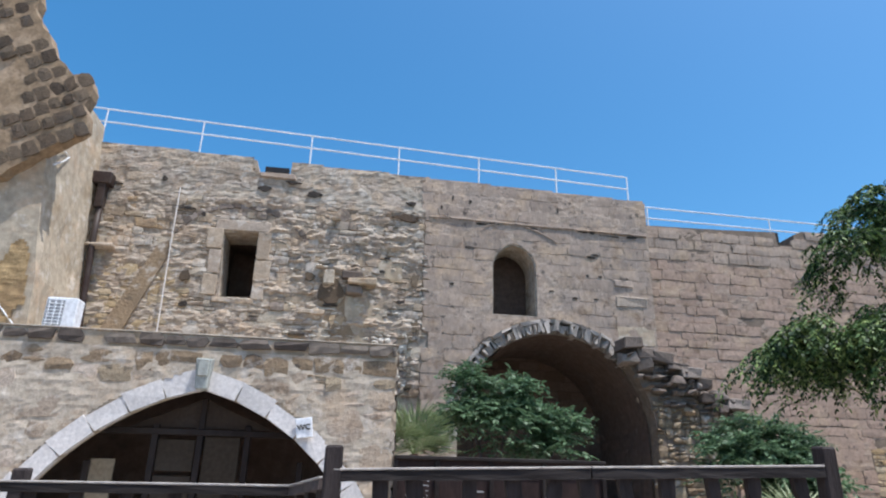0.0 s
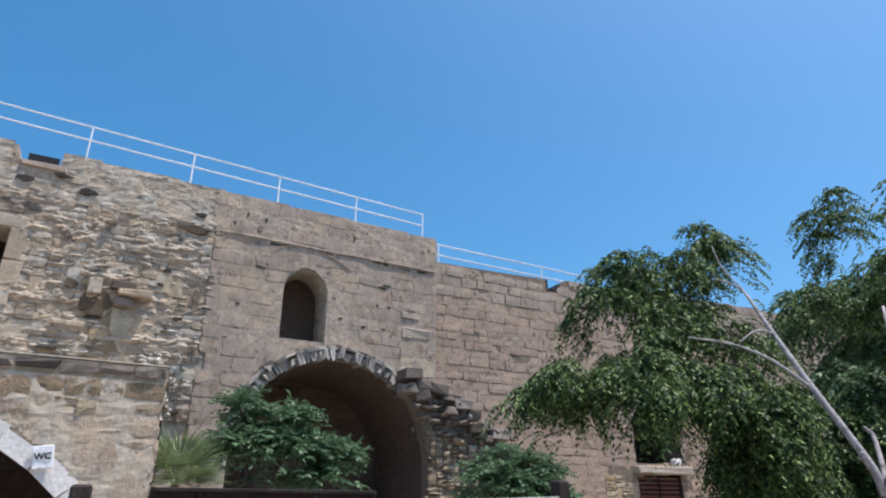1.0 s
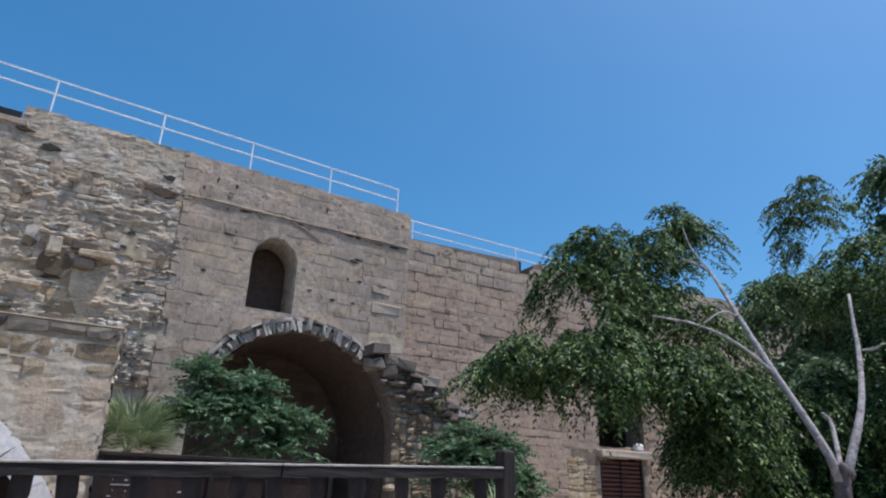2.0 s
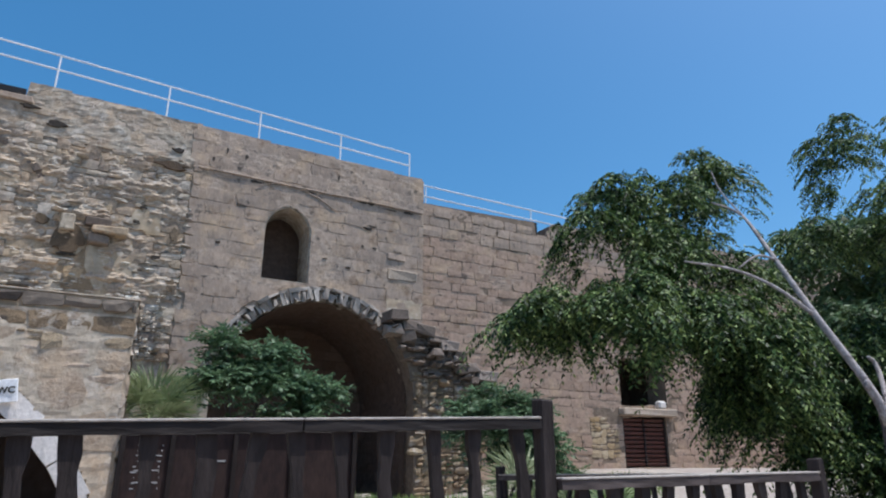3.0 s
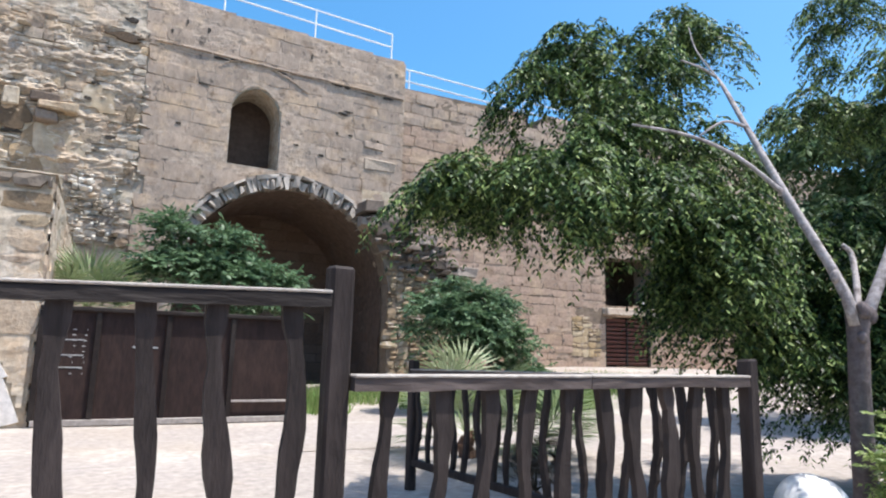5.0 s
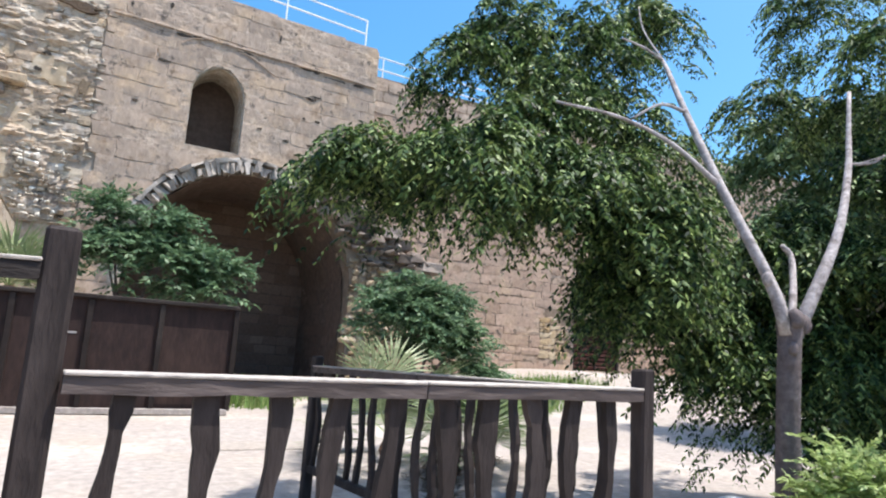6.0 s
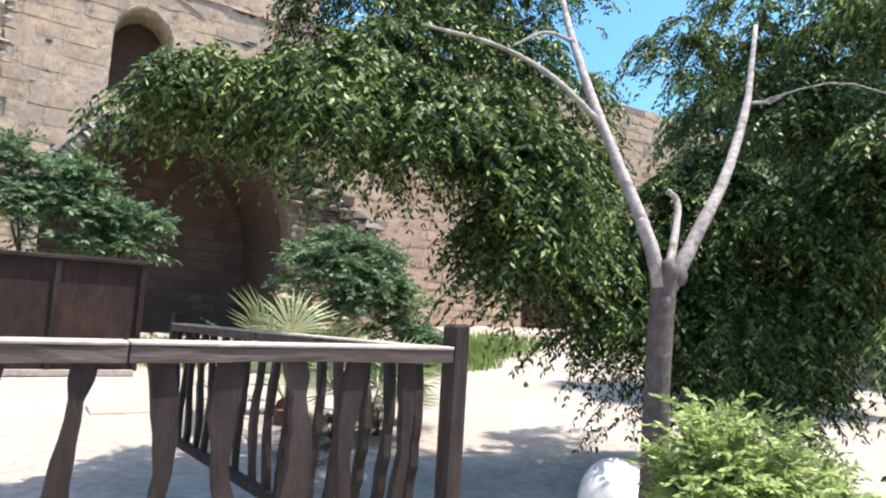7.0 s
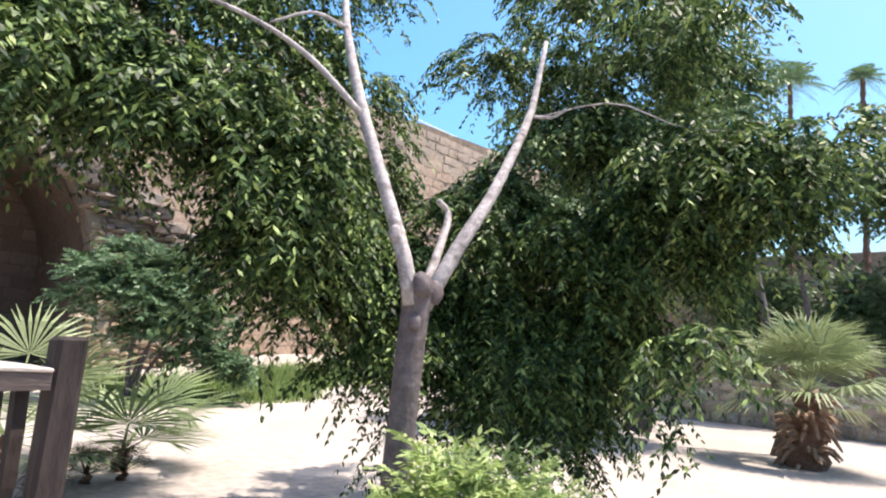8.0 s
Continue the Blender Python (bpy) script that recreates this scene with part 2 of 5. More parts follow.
leaf_lime = material("lime_leaf", [(0.20, 0.29, 0.09), (0.33, 0.43, 0.16), (0.44, 0.53, 0.24)], source="island", rough=0.5, amount=0.1, bump=0, translucent=0.35)
leaf_palm = material("palm_blade", [(0.09, 0.14, 0.055), (0.18, 0.24, 0.105), (0.38, 0.41, 0.26)], source="island", rough=0.45, amount=0.2, bump=0, translucent=0.25)
dead_frond = material("dead_frond", [(0.16, 0.095, 0.065), (0.36, 0.27, 0.20)], bump=0.6, grain=14)
dry_blade = material("withered_blade", [(0.03, 0.022, 0.015), (0.08, 0.06, 0.04)], bump=0)
leaf_far = material("far_leaf", [(0.05, 0.095, 0.04), (0.09, 0.15, 0.065), (0.14, 0.21, 0.09)], source="island", rough=0.5, amount=0.2, bump=0, translucent=0.3)
grass_blade = material("dry_green_grass", [(0.10, 0.18, 0.05), (0.17, 0.27, 0.075), (0.29, 0.33, 0.14)], source="island", rough=0.7, amount=0.2, bump=0, translucent=0.3)


# ---- building helpers ----
def thing(name, base, label, category, group="", kind=""):
    ob = new(name)
    ob.location = base
    ob.empty_display_size = 0.2
    return tagged(ob, label, category, group, kind)


def root_base(ob):
    while ob.parent:
        ob = ob.parent
    return Vector(ob.location)


def part(name, bm, mat, parent=None, label="", smooth=False):
    """Links a bmesh, given in world places, as one mesh object."""
    if parent:
        bmesh.ops.translate(bm, verts=bm.verts, vec=-root_base(parent))
    me = bpy.data.meshes.new(name)
    bm.to_mesh(me)
    bm.free()
    me.materials.append(mat)
    if smooth:
        me.polygons.foreach_set("use_smooth", [True] * len(me.polygons))
    ob = new(name, me)
    ob.parent = parent
    if label:
        ob["label"] = label
    return ob


def raw(name, verts, faces, mat, parent=None, label=""):
    """Links plain arrays of world places and faces as one mesh object."""
    v = np.asarray(verts, dtype=np.float32)
    if parent:
        v = v - np.array(root_base(parent), dtype=np.float32)
    me = bpy.data.meshes.new(name)
    me.from_pydata(v.tolist(), [], faces if isinstance(faces, list) else faces.tolist())
    me.materials.append(mat)
    ob = new(name, me)
    ob.parent = parent
    if label:
        ob["label"] = label
    return ob


def box(lo, hi, bevel=0.0, jitter=0.0, bm=None, turn=None, rnd=random):
    bm = bm or bmesh.new()
    lo, hi = Vector(lo), Vector(hi)
    m = Matrix.Translation((lo + hi) / 2) @ (turn or Matrix()) @ Matrix.Diagonal((*(hi - lo), 1))
    made = bmesh.ops.create_cube(bm, size=1, matrix=m)["verts"]
    for v in made:
        v.co += Vector([rnd.uniform(-jitter, jitter) for _ in range(3)])
    if bevel:
        bmesh.ops.bevel(bm, geom=list({e for v in made for e in v.link_edges}), offset=bevel, segments=1, affect="EDGES", profile=0.7)
    return bm


def tube(points, radii, sides=8, bm=None, wobble=0.0, rnd=random):
    """A tapered tube through points."""
    bm = bm or bmesh.new()
    pts = [Vector(p) for p in points]
    if not hasattr(radii, "__len__"):
        radii = [radii] * len(pts)
    rings, side = [], None
    for i, p in enumerate(pts):
        d = (pts[min(i + 1, len(pts) - 1)] - pts[max(i - 1, 0)]).normalized()
        side = (side - d * side.dot(d)).normalized() if side else d.orthogonal().normalized()
        up = d.cross(side)
        rings.append([bm.verts.new(p + (side * math.cos(a) + up * math.sin(a)) * radii[i] * (1 + rnd.uniform(-wobble, wobble)))
                      for a in [2 * math.pi * k / sides for k in range(sides)]])
    for a, b in zip(rings, rings[1:]):
        for k in range(sides):
            bm.faces.new((a[k], a[(k + 1) % sides], b[(k + 1) % sides], b[k]))
    bm.faces.new(rings[0][::-1])
    bm.faces.new(rings[-1])
    return bm


def curve_points(points, n):
    """n points on a smooth line through the given ones."""
    p = [np.array(q, float) for q in points]
    p = [2 * p[0] - p[1]] + p + [2 * p[-1] - p[-2]]
    out = []
    for t in np.linspace(0, len(p) - 3 - 1e-6, n):
        i, f = int(t), t - int(t)
        a, b, c, d = p[i:i + 4]
        out.append(Vector(0.5 * (2 * b + (c - a) * f + (2 * a - 5 * b + 4 * c - d) * f * f + (3 * b - a - 3 * c + d) * f ** 3)))
    return out


def plate(outer, holes, y, depth, turn=None):
    """An upright slab in x and z, its face at y, with holes right through it."""
    bm = bmesh.new()
    edges = []
    for loop in [outer, *holes]:
        vs = [bm.verts.new((x, y, z)) for x, z in loop]
        edges += [bm.edges.new((vs[i], vs[(i + 1) % len(vs)])) for i in range(len(vs))]
    bmesh.ops.triangle_fill(bm, use_beauty=True, use_dissolve=False, edges=edges)
    bmesh.ops.recalc_face_normals(bm, faces=bm.faces)
    grown = bmesh.ops.extrude_face_region(bm, geom=list(bm.faces))["geom"]
    bmesh.ops.translate(bm, vec=(0, depth, 0), verts=[g for g in grown if isinstance(g, bmesh.types.BMVert)])
    bmesh.ops.recalc_face_normals(bm, faces=bm.faces)
    if turn:
        bmesh.ops.transform(bm, matrix=turn, verts=bm.verts)
    return bm


def inside(loop, x, z):
    hit = False
    for (x0, z0), (x1, z1) in zip(loop, loop[1:] + loop[:1]):
        if (z0 > z) != (z1 > z) and x < x0 + (z - z0) / (z1 - z0) * (x1 - x0):
            hit = not hit
    return hit


# A stone: a 3 x 3 face whose rim falls back, and a skirt into the wall
STONE_FACES = [(r * 3 + c, r * 3 + c + 1, r * 3 + c + 4, r * 3 + c + 3) for r in range(2) for c in range(2)]
RIM = [0, 1, 2, 5, 8, 7, 6, 3]
STONE_FACES += [(RIM[(i + 1) % 8], RIM[i], 9 + i, 9 + (i + 1) % 8) for i in range(8)]


def stone_verts(rnd, rough):
    """A unit stone: x and z from -0.5 to 0.5, its face towards -y, its back at y = 0."""
    front = []
    for r in range(3):
        for c in range(3):
            corner = r != 1 and c != 1
            f = 0.90 if corner else (0.98 if (r != 1 or c != 1) else 1)
            x, z = (c - 1) * 0.5, (r - 1) * 0.5
            x += rnd.uniform(-0.5, 0.5) * 0.2 * rough - (0.05 * rough * (c - 1) if corner else 0)
            z += rnd.uniform(-0.5, 0.5) * 0.2 * rough - (0.05 * rough * (r - 1) if corner else 0)
            d = -1 * (f - (rnd.random() * 0.4 * rough)) if not (r == c == 1) else -1 - 0.12 * rough * rnd.random()
            front.append((x, d, z))
    return front + [(front[i][0] * 1.03, 0.3, front[i][2] * 1.03) for i in RIM]


def lay(rnd, x0, x1, z0, z1, course, width, keep, ragged=0.0):
    """Courses of stones in a field; keep(x, z, half width, half height) says which stay."""
    out, z = [], z0
    while z < z1 - 0.05:
        h = min(rnd.uniform(*course), z1 - z)
        x = x0 - rnd.uniform(0, width[0])
        while x < x1:
            w = rnd.uniform(*width)
            a, b = max(x, x0), min(x + w, x1)
            if b - a > 0.08:
                dz = rnd.uniform(-ragged, ragged)
                if keep((a + b) / 2, z + h / 2 + dz, (b - a) / 2, h / 2):
                    out.append(((a + b) / 2, z + h / 2 + dz, b - a, h))
            x += w
        z += h
    return out


def heap(rnd, x0, x1, z0, z1, size, keep):
    """Uncoursed stones: a field cut again and again, each cut at a chance place."""
    out, todo = [], [(x0, x1, z0, z1)]
    while todo:
        a, b, c, d = todo.pop()
        w, h = b - a, d - c
        if w * h < size * size * rnd.choice((0.35, 0.6, 1.0, 1.3, 2.2)) and w < 3.2 * h and h < 1.6 * w or max(w, h) < 0.16:
            if keep((a + b) / 2, (c + d) / 2, w / 2, h / 2):
                out.append(((a + b) / 2, (c + d) / 2, w, h))
        elif w > h * rnd.uniform(1.0, 2.2):
            m = a + w * rnd.uniform(0.32, 0.68)
            todo += [(a, m, c, d), (m, b, c, d)]
        else:
            m = c + h * rnd.uniform(0.32, 0.68)
            todo += [(a, b, c, m), (a, b, m, d)]
    return out


def stonework(wall, stones, mats, rnd, rough, proud, gap, y, near=None, limit=300, name="stone", turn=None):
    """Stones on a wall's face: those nearest to a place of the plan are parts, the rest one joined part."""
    turn = turn or Matrix()
    if near:
        stones = sorted(stones, key=lambda s: (s[0] - near[0]) ** 2 + (s[1] - near[1]) ** 2)
    else:
        limit = 0
    shapes = []
    for _ in range(10 if limit else 0):
        me = bpy.data.meshes.new(name)
        me.from_pydata(stone_verts(rnd, rough), [], STONE_FACES)
        me.materials.append(mats[0])
        shapes.append(me)
    verts, faces = [], []
    for i, (x, z, w, h) in enumerate(stones):
        d = proud * rnd.uniform(0.35, 1.0) * (2.2 if rough >= 1 and rnd.random() < 0.08 else 1)
        g = gap * rnd.uniform(0.6, 1.4)
        m = turn @ Matrix.Translation((x, y, z)) @ Matrix.Rotation(rnd.uniform(-0.05, 0.05) * rough, 4, "Y") @ Matrix.Diagonal((max(0.05, w - 0.6 * g), d, max(0.05, h - 1.7 * g), 1))
        if i < limit:
            ob = new(name, rnd.choice(shapes))
            ob.parent, ob.matrix_basis = wall, m
        else:
            k = len(verts)
            verts += [tuple(m @ Vector(v)) for v in stone_verts(rnd, rough)]
            faces += [tuple(k + j for j in f) for f in STONE_FACES]
    if verts:
        rest = raw(name + "_field", verts, faces, mats[1], wall)
        rest["kind"] = "stuff"


def weathered_face(wall, x0, x1, z0, z1, y, relief, mat, keep, step=0.08, name="eroded_face", label="", turn=None):
    """A sheet of worn masonry over a wall's stones: relief(x, z) says how far it stands out of the plane at y."""
    xs, zs = np.arange(x0, x1 + 1e-6, step), np.arange(z0, z1 + 1e-6, step * 0.8)
    verts = [(x, y - relief(x, z), z) for z in zs for x in xs]
    w = len(xs)
    faces = [(r * w + c, r * w + c + 1, r * w + w + c + 1, r * w + w + c) for r in range(len(zs) - 1) for c in range(w - 1)
             if keep(xs[c] + step / 2, zs[r] + step * 0.4, step * 0.6, step * 0.5)]
    if turn:
        verts = [tuple(turn @ Vector(v)) for v in verts]
    return raw(name, verts, faces, mat, wall, label)


def worn(x, z, seed, size=1.0):
    """Layered noise, wider than high, as beds of stone weather."""
    n = noise.noise
    return (0.5 * n(Vector((x * 0.9 / size, z * 1.6 / size, seed))) + 0.32 * n(Vector((x * 2.3 / size, z * 5.2 / size, seed + 4)))
            + 0.22 * n(Vector((x * 5.5 / size, z * 11 / size, seed + 9))) + 0.10 * n(Vector((x * 13 / size, z * 17 / size, seed + 2))))


def arch_loop(cx, half, foot, spring, rise, n=14):
    """An arched opening's outline: upright sides and a head, round or pointed."""
    if rise <= half + 1e-6:
        head = [(cx + half * math.cos(a), spring + rise * math.sin(a)) for a in np.linspace(0, math.pi, n)]
    else:
        r = (half * half + rise * rise) / (2 * half)
        top = math.acos((r - half) / r)
        right = [(cx + half - r + r * math.cos(a), spring + r * math.sin(a)) for a in np.linspace(0, top, n // 2)]
        head = right + [(2 * cx - x, z) for x, z in right[::-1][1:]]
    return [(cx - half, foot), (cx + half, foot)] + [(float(x), float(z)) for x, z in head]


def ring_stones(wall, loop, mats, rnd, thick, proud, y, name="voussoir", rough=0.5, depth=0.25, joint=0.005):
    """Wedge stones along a line of outline points; thick is their width outwards."""
    for (x0, z0), (x1, z1) in zip(loop, loop[1:]):
        t = Vector((x1 - x0, 0, z1 - z0))
        if t.length < 0.02:
            continue
        out = Vector((t.z, 0, -t.x)).normalized()
        a, b = Vector((x0, 0, z0)), Vector((x1, 0, z1))
        pad = t.normalized() * joint
        k, spread = thick * (rnd.uniform(0.85, 1.12) if rough < 2 else rnd.uniform(0.7, 1.25)), t * 0.08
        p = rnd.uniform(0.6, 1.0) * proud
        bm = bmesh.new()
        vs = []
        for yy, s in ((y - p, 0.03), (y + depth, 0)):
            for q in (a + pad, b - pad, b - pad + out * k + spread, a + pad + out * k - spread):
                c = (a + b) / 2 + out * k / 2
                w = q + (c - q) * s
                vs.append(bm.verts.new((w.x + rnd.uniform(-1, 1) * 0.02 * rough, yy + rnd.uniform(-1, 1) * 0.03 * rough, w.z + rnd.uniform(-1, 1) * 0.02 * rough)))
        for f in ((0, 1, 2, 3), (7, 6, 5, 4), (0, 4, 5, 1), (1, 5, 6, 2), (2, 6, 7, 3), (3, 7, 4, 0)):
            bm.faces.new([vs[i] for i in f])
        bmesh.ops.recalc_face_normals(bm, faces=bm.faces)
        part(name, bm, mats[0], wall)


# ---- ground ----
def ground_height(x, y):
    f = min(1, max(0, (x - 13) / 10)) * min(1, max(0, (y - 13) / 10))
    f = f * f * (3 - 2 * f)
    return 0.95 * f + 0.03 * noise.noise(Vector((x * 0.35, y * 0.35, 0))) + 0.012 * noise.noise(Vector((x * 1.7, y * 1.7, 4)))


def build_ground():
    fine = list(np.arange(-8, 36.1, 0.4))
    xs = [-1500, -300, -80, -30, -15, *fine, 45, 80, 300, 1500]
    ys = [-1500, -300, -80, -30, -14, *np.arange(-6, 27.1, 0.4), 34, 80, 300, 1500]
    verts = [(x, y, ground_height(x, y) if -8 <= x <= 36 and -6 <= y <= 27 else 0) for y in ys for x in xs]
    w = len(xs)
    faces = [(r * w + c, r * w + c + 1, r * w + w + c + 1, r * w + w + c) for r in range(len(ys) - 1) for c in range(w - 1)]
    ob = raw("ground", verts, faces, sand)
    ob.data.polygons.foreach_set("use_smooth", [True] * len(ob.data.polygons))
    tagged(ob, "pale trodden sand and dust of the courtyard", "ground", kind="structure")


build_ground()

# ---- the main curtain wall ----
WIN1 = [(-1.27, 7.29), (-0.18, 7.29), (-0.24, 9.70), (-1.40, 9.66)]
WIN2 = arch_loop(9.16, 0.80, 7.29, 9.05, 0.95)
VX, VR, VZ = 10.55, 3.45, 3.2
VAULT = arch_loop(VX, VR, 0.0, VZ, VR, 22)


def top_main(x):
    return 12.83 - 0.026 * (x + 6.4)


def build_main_wall():
    rnd = random.Random(11)
    outer = [(-6.6, -0.3), (14.6, -0.3), (14.6, top_main(14.6) - 0.06)]
    x = 14.2
    while x > 0.7:
        outer.append((x, top_main(x) - rnd.uniform(0, 0.07)))
        x -= rnd.uniform(0.5, 1.1)
    outer += [(0.66, 12.66), (0.62, 12.08), (-0.5, 12.12), (-0.62, 12.6), (-1.0, 12.68)]
    x = -1.6
    while x > -6.4:
        outer.append((x, top_main(x) - rnd.uniform(0, 0.1)))
        x -= rnd.uniform(0.5, 1.0)
    outer.append((-6.6, 12.8))
    wall = part("wall_north", plate(outer, [WIN1, WIN2, VAULT], 24.0, 1.3), mortar)
    tagged(wall, "tall weathered limestone castle wall with openings and patches", "wall", kind="structure")

    def clear(x, z, w, h):
        for loop in (WIN1, WIN2, VAULT):
            if any(inside(loop, x + a * w * 0.9, z + b * h * 0.9) for a in (-1, 0, 1) for b in (-1, 0, 1)):
                return False
        ring = math.hypot(x - VX, z - VZ)
        if z > 2.0 and VR - 0.2 < ring < VR + 0.57 and x < 13.1:
            return False
        if -0.7 < x < 0.8 and z + h > 12.1:
            return False
        return z + h < top_main(x) + 0.02

    def holes(share):
        return lambda x, z, w, h: clear(x, z, w, h) and rnd.random() > share

    parapet = heap(rnd, -6.5, 5.6, 10.95, 12.9, 0.55, clear)
    smooth_parapet = lay(rnd, 5.6, 14.55, 10.95, 12.9, (0.38, 0.56), (0.7, 1.7), clear)
    zone = lambda x, z: ("ochre" if x < -2.4 and z < 8.6 + 0.5 * noise.noise(Vector((x, z, 0))) else
                         "chalky" if 3.9 + 0.5 * noise.noise(Vector((z, x, 2))) < x < 5.6 and z < 6.6 else "rubble")
    field = heap(rnd, -6.5, 5.74, 4.2, 10.95, 0.46, holes(0.05))
    smooth = lay(rnd, 5.74, 14.55, 0.0, 10.95, (0.40, 0.56), (0.6, 1.5), holes(0.015))
    stonework(wall, smooth, M_ASHLAR, rnd, 0.5, 0.04, 0.016, 23.95, (9.5, 8.0), 130)
    weathered_face(wall, 6.0, 14.55, 2.0, 10.9, 23.935, lambda x, z: 0.034 * worn(x, z, 3.0, 1.6), worn_coat, clear, label="worn lime coat over smooth courses")
    weathered_face(wall, 5.7, 14.55, 10.86, 12.8, 23.932, lambda x, z: 0.045 * worn(x, z, 12.0, 1.2), worn_coat, clear, label="streaked worn parapet face")
    weathered_face(wall, -6.5, 5.76, 10.9, 12.8, 23.945, lambda x, z: 0.10 * worn(x, z, 15.0), mortar, clear, label="worn parapet face")
    weathered_face(wall, -6.5, 5.72, 4.2, 10.98, 23.945, lambda x, z: 0.31 * worn(x, z, 7.0) * (0.55 + 0.45 * min(1, max(0, (x + 1.5) / 3))), rubble_face, clear, 0.06, label="crumbling rubble and mortar with ledges")
    for kind, mats, proud, cap in (("rubble", M_RUBBLE, 0.11, 140), ("ochre", M_OCHRE, 0.08, 0), ("chalky", M_RUBBLE, 0.14, 30)):
        stonework(wall, [q for q in field if zone(q[0], q[1]) == kind], mats, rnd, 0.75, proud, 0.012, 24.0, (3.2, 8.0), cap)
    small = heap(rnd, 4.0, 5.45, 4.3, 6.3, 0.2, lambda *q: rnd.random() > 0.25)
    stonework(wall, small, M_CHALKY, rnd, 1.3, 0.26, 0.04, 24.0)
    # crumbling white mortar, and plates for hollows where stones fell out
    crumb = lay(rnd, 1.0, 5.9, 5.6, 10.7, (0.09, 0.17), (0.14, 0.5), lambda x, z, w, h: noise.noise(Vector((x * 0.75, z * 1.7, 3.3))) > 0.12 and rnd.random() > 0.45, 0.05)
    stonework(wall, crumb, M_CHALKY, rnd, 1.6, 0.15, 0.05, 24.0, name="mortar_lump")
    crumb = lay(rnd, -4.9, 1.0, 8.6, 10.9, (0.08, 0.15), (0.14, 0.5), lambda x, z, w, h: noise.noise(Vector((x * 0.6, z * 1.9, 8.3))) > 0.2 and rnd.random() > 0.5 and clear(x, z, w, h), 0.05)
    stonework(wall, crumb, M_CHALKY, rnd, 1.6, 0.13, 0.05, 24.0, name="mortar_lump")
    def patch_loop(x, z, w, h):
        return [(x + w * 0.55 * math.cos(t) * (1 + 0.25 * math.sin(3 * t + x)) + rnd.uniform(-0.09, 0.09) * min(1, w), z + h * 0.55 * math.sin(t) * (1 + 0.2 * math.sin(2 * t + z)) + rnd.uniform(-0.09, 0.09) * min(1, h))
                for t in np.linspace(0, 2 * math.pi, 10 + int(14 * max(w, h)))[:-1]]

    # each hollow's shade is put into its plate's dark colour
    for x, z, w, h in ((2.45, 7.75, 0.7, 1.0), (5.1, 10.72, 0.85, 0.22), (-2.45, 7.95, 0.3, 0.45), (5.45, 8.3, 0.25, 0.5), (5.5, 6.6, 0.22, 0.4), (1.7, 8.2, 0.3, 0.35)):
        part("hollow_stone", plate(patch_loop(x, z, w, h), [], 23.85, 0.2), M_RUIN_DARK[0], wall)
    # plates for slots where timbers and stones are gone, coloured as their shade
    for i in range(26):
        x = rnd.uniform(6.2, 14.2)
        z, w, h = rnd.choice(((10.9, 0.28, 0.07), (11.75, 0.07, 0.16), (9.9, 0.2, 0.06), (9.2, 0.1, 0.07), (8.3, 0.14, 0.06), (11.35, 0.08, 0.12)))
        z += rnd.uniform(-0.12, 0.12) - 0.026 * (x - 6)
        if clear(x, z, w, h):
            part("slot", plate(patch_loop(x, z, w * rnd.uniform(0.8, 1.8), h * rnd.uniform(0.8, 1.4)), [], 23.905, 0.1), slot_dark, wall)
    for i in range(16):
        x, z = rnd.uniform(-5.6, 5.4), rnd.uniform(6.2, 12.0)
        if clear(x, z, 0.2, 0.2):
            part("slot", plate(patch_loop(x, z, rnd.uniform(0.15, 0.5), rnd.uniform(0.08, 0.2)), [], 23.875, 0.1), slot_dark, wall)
    scar = [(-5.0, 5.5), (-4.3, 5.5), (-3.05, 8.75), (-3.2, 9.15), (-3.55, 8.9)]
    part("roof_scar", plate(scar, [], 23.86, 0.2), M_RUIN[0], wall, "ochre plaster scar of a lost sloping roof")
    for x, z, w, h in ((3.95, 7.3, 0.8, 1.5), (3.0, 6.6, 0.7, 1.9), (4.6, 8.6, 0.9, 0.8)):
        part("plaster_patch", plate(patch_loop(x, z, w, h), [], 23.9 + 0.01 * w, 0.2), plaster if w > 0.75 else M_RUIN[0], wall)
    stonework(wall, parapet, M_PALE, rnd, 0.9, 0.08, 0.015, 24.0)
    stonework(wall, smooth_parapet, M_ASHLAR, rnd, 0.6, 0.04, 0.012, 23.95)
    # relieving arch over the square window, string course, gable line, corbel, blocked window
    over = [(-0.8 + 2.5 * math.cos(t), 8.45 + 2.15 * math.sin(t)) for t in np.linspace(math.radians(28), math.radians(152), 22)]
    ring_stones(wall, over, M_DARK, rnd, 0.2, 0.12, 24.0, rough=1.2)
    x = 5.9
    while x < 14.3:
        w = rnd.uniform(0.7, 1.5)
        if rnd.random() > 0.15:
            part("string_course", box((x, 23.85 + rnd.uniform(0, 0.03), 10.84 - 0.014 * (x - 5.9)), (min(x + w - 0.03, 14.5), 24.1, 10.92 - 0.014 * (x - 5.9)), 0.02, 0.015, rnd=rnd), M_ASHLAR[0], wall)
        x += w
    for p, q in (((7.9, 10.55), (9.15, 10.85)), ((9.15, 10.85), (10.9, 10.15))):
        pts = [(p[0] + (q[0] - p[0]) * u, 23.90 + rnd.uniform(-0.01, 0.01), p[1] + (q[1] - p[1]) * u + 0.12 * math.sin(u * 3.1) + rnd.uniform(-0.02, 0.02)) for u in np.linspace(0, 1, 8)]
        part("drip_stone", tube(pts, [0.008, 0.02, 0.026, 0.018, 0.024, 0.016, 0.02, 0.008], 6, wobble=0.4, rnd=rnd), M_ASHLAR[0], wall)
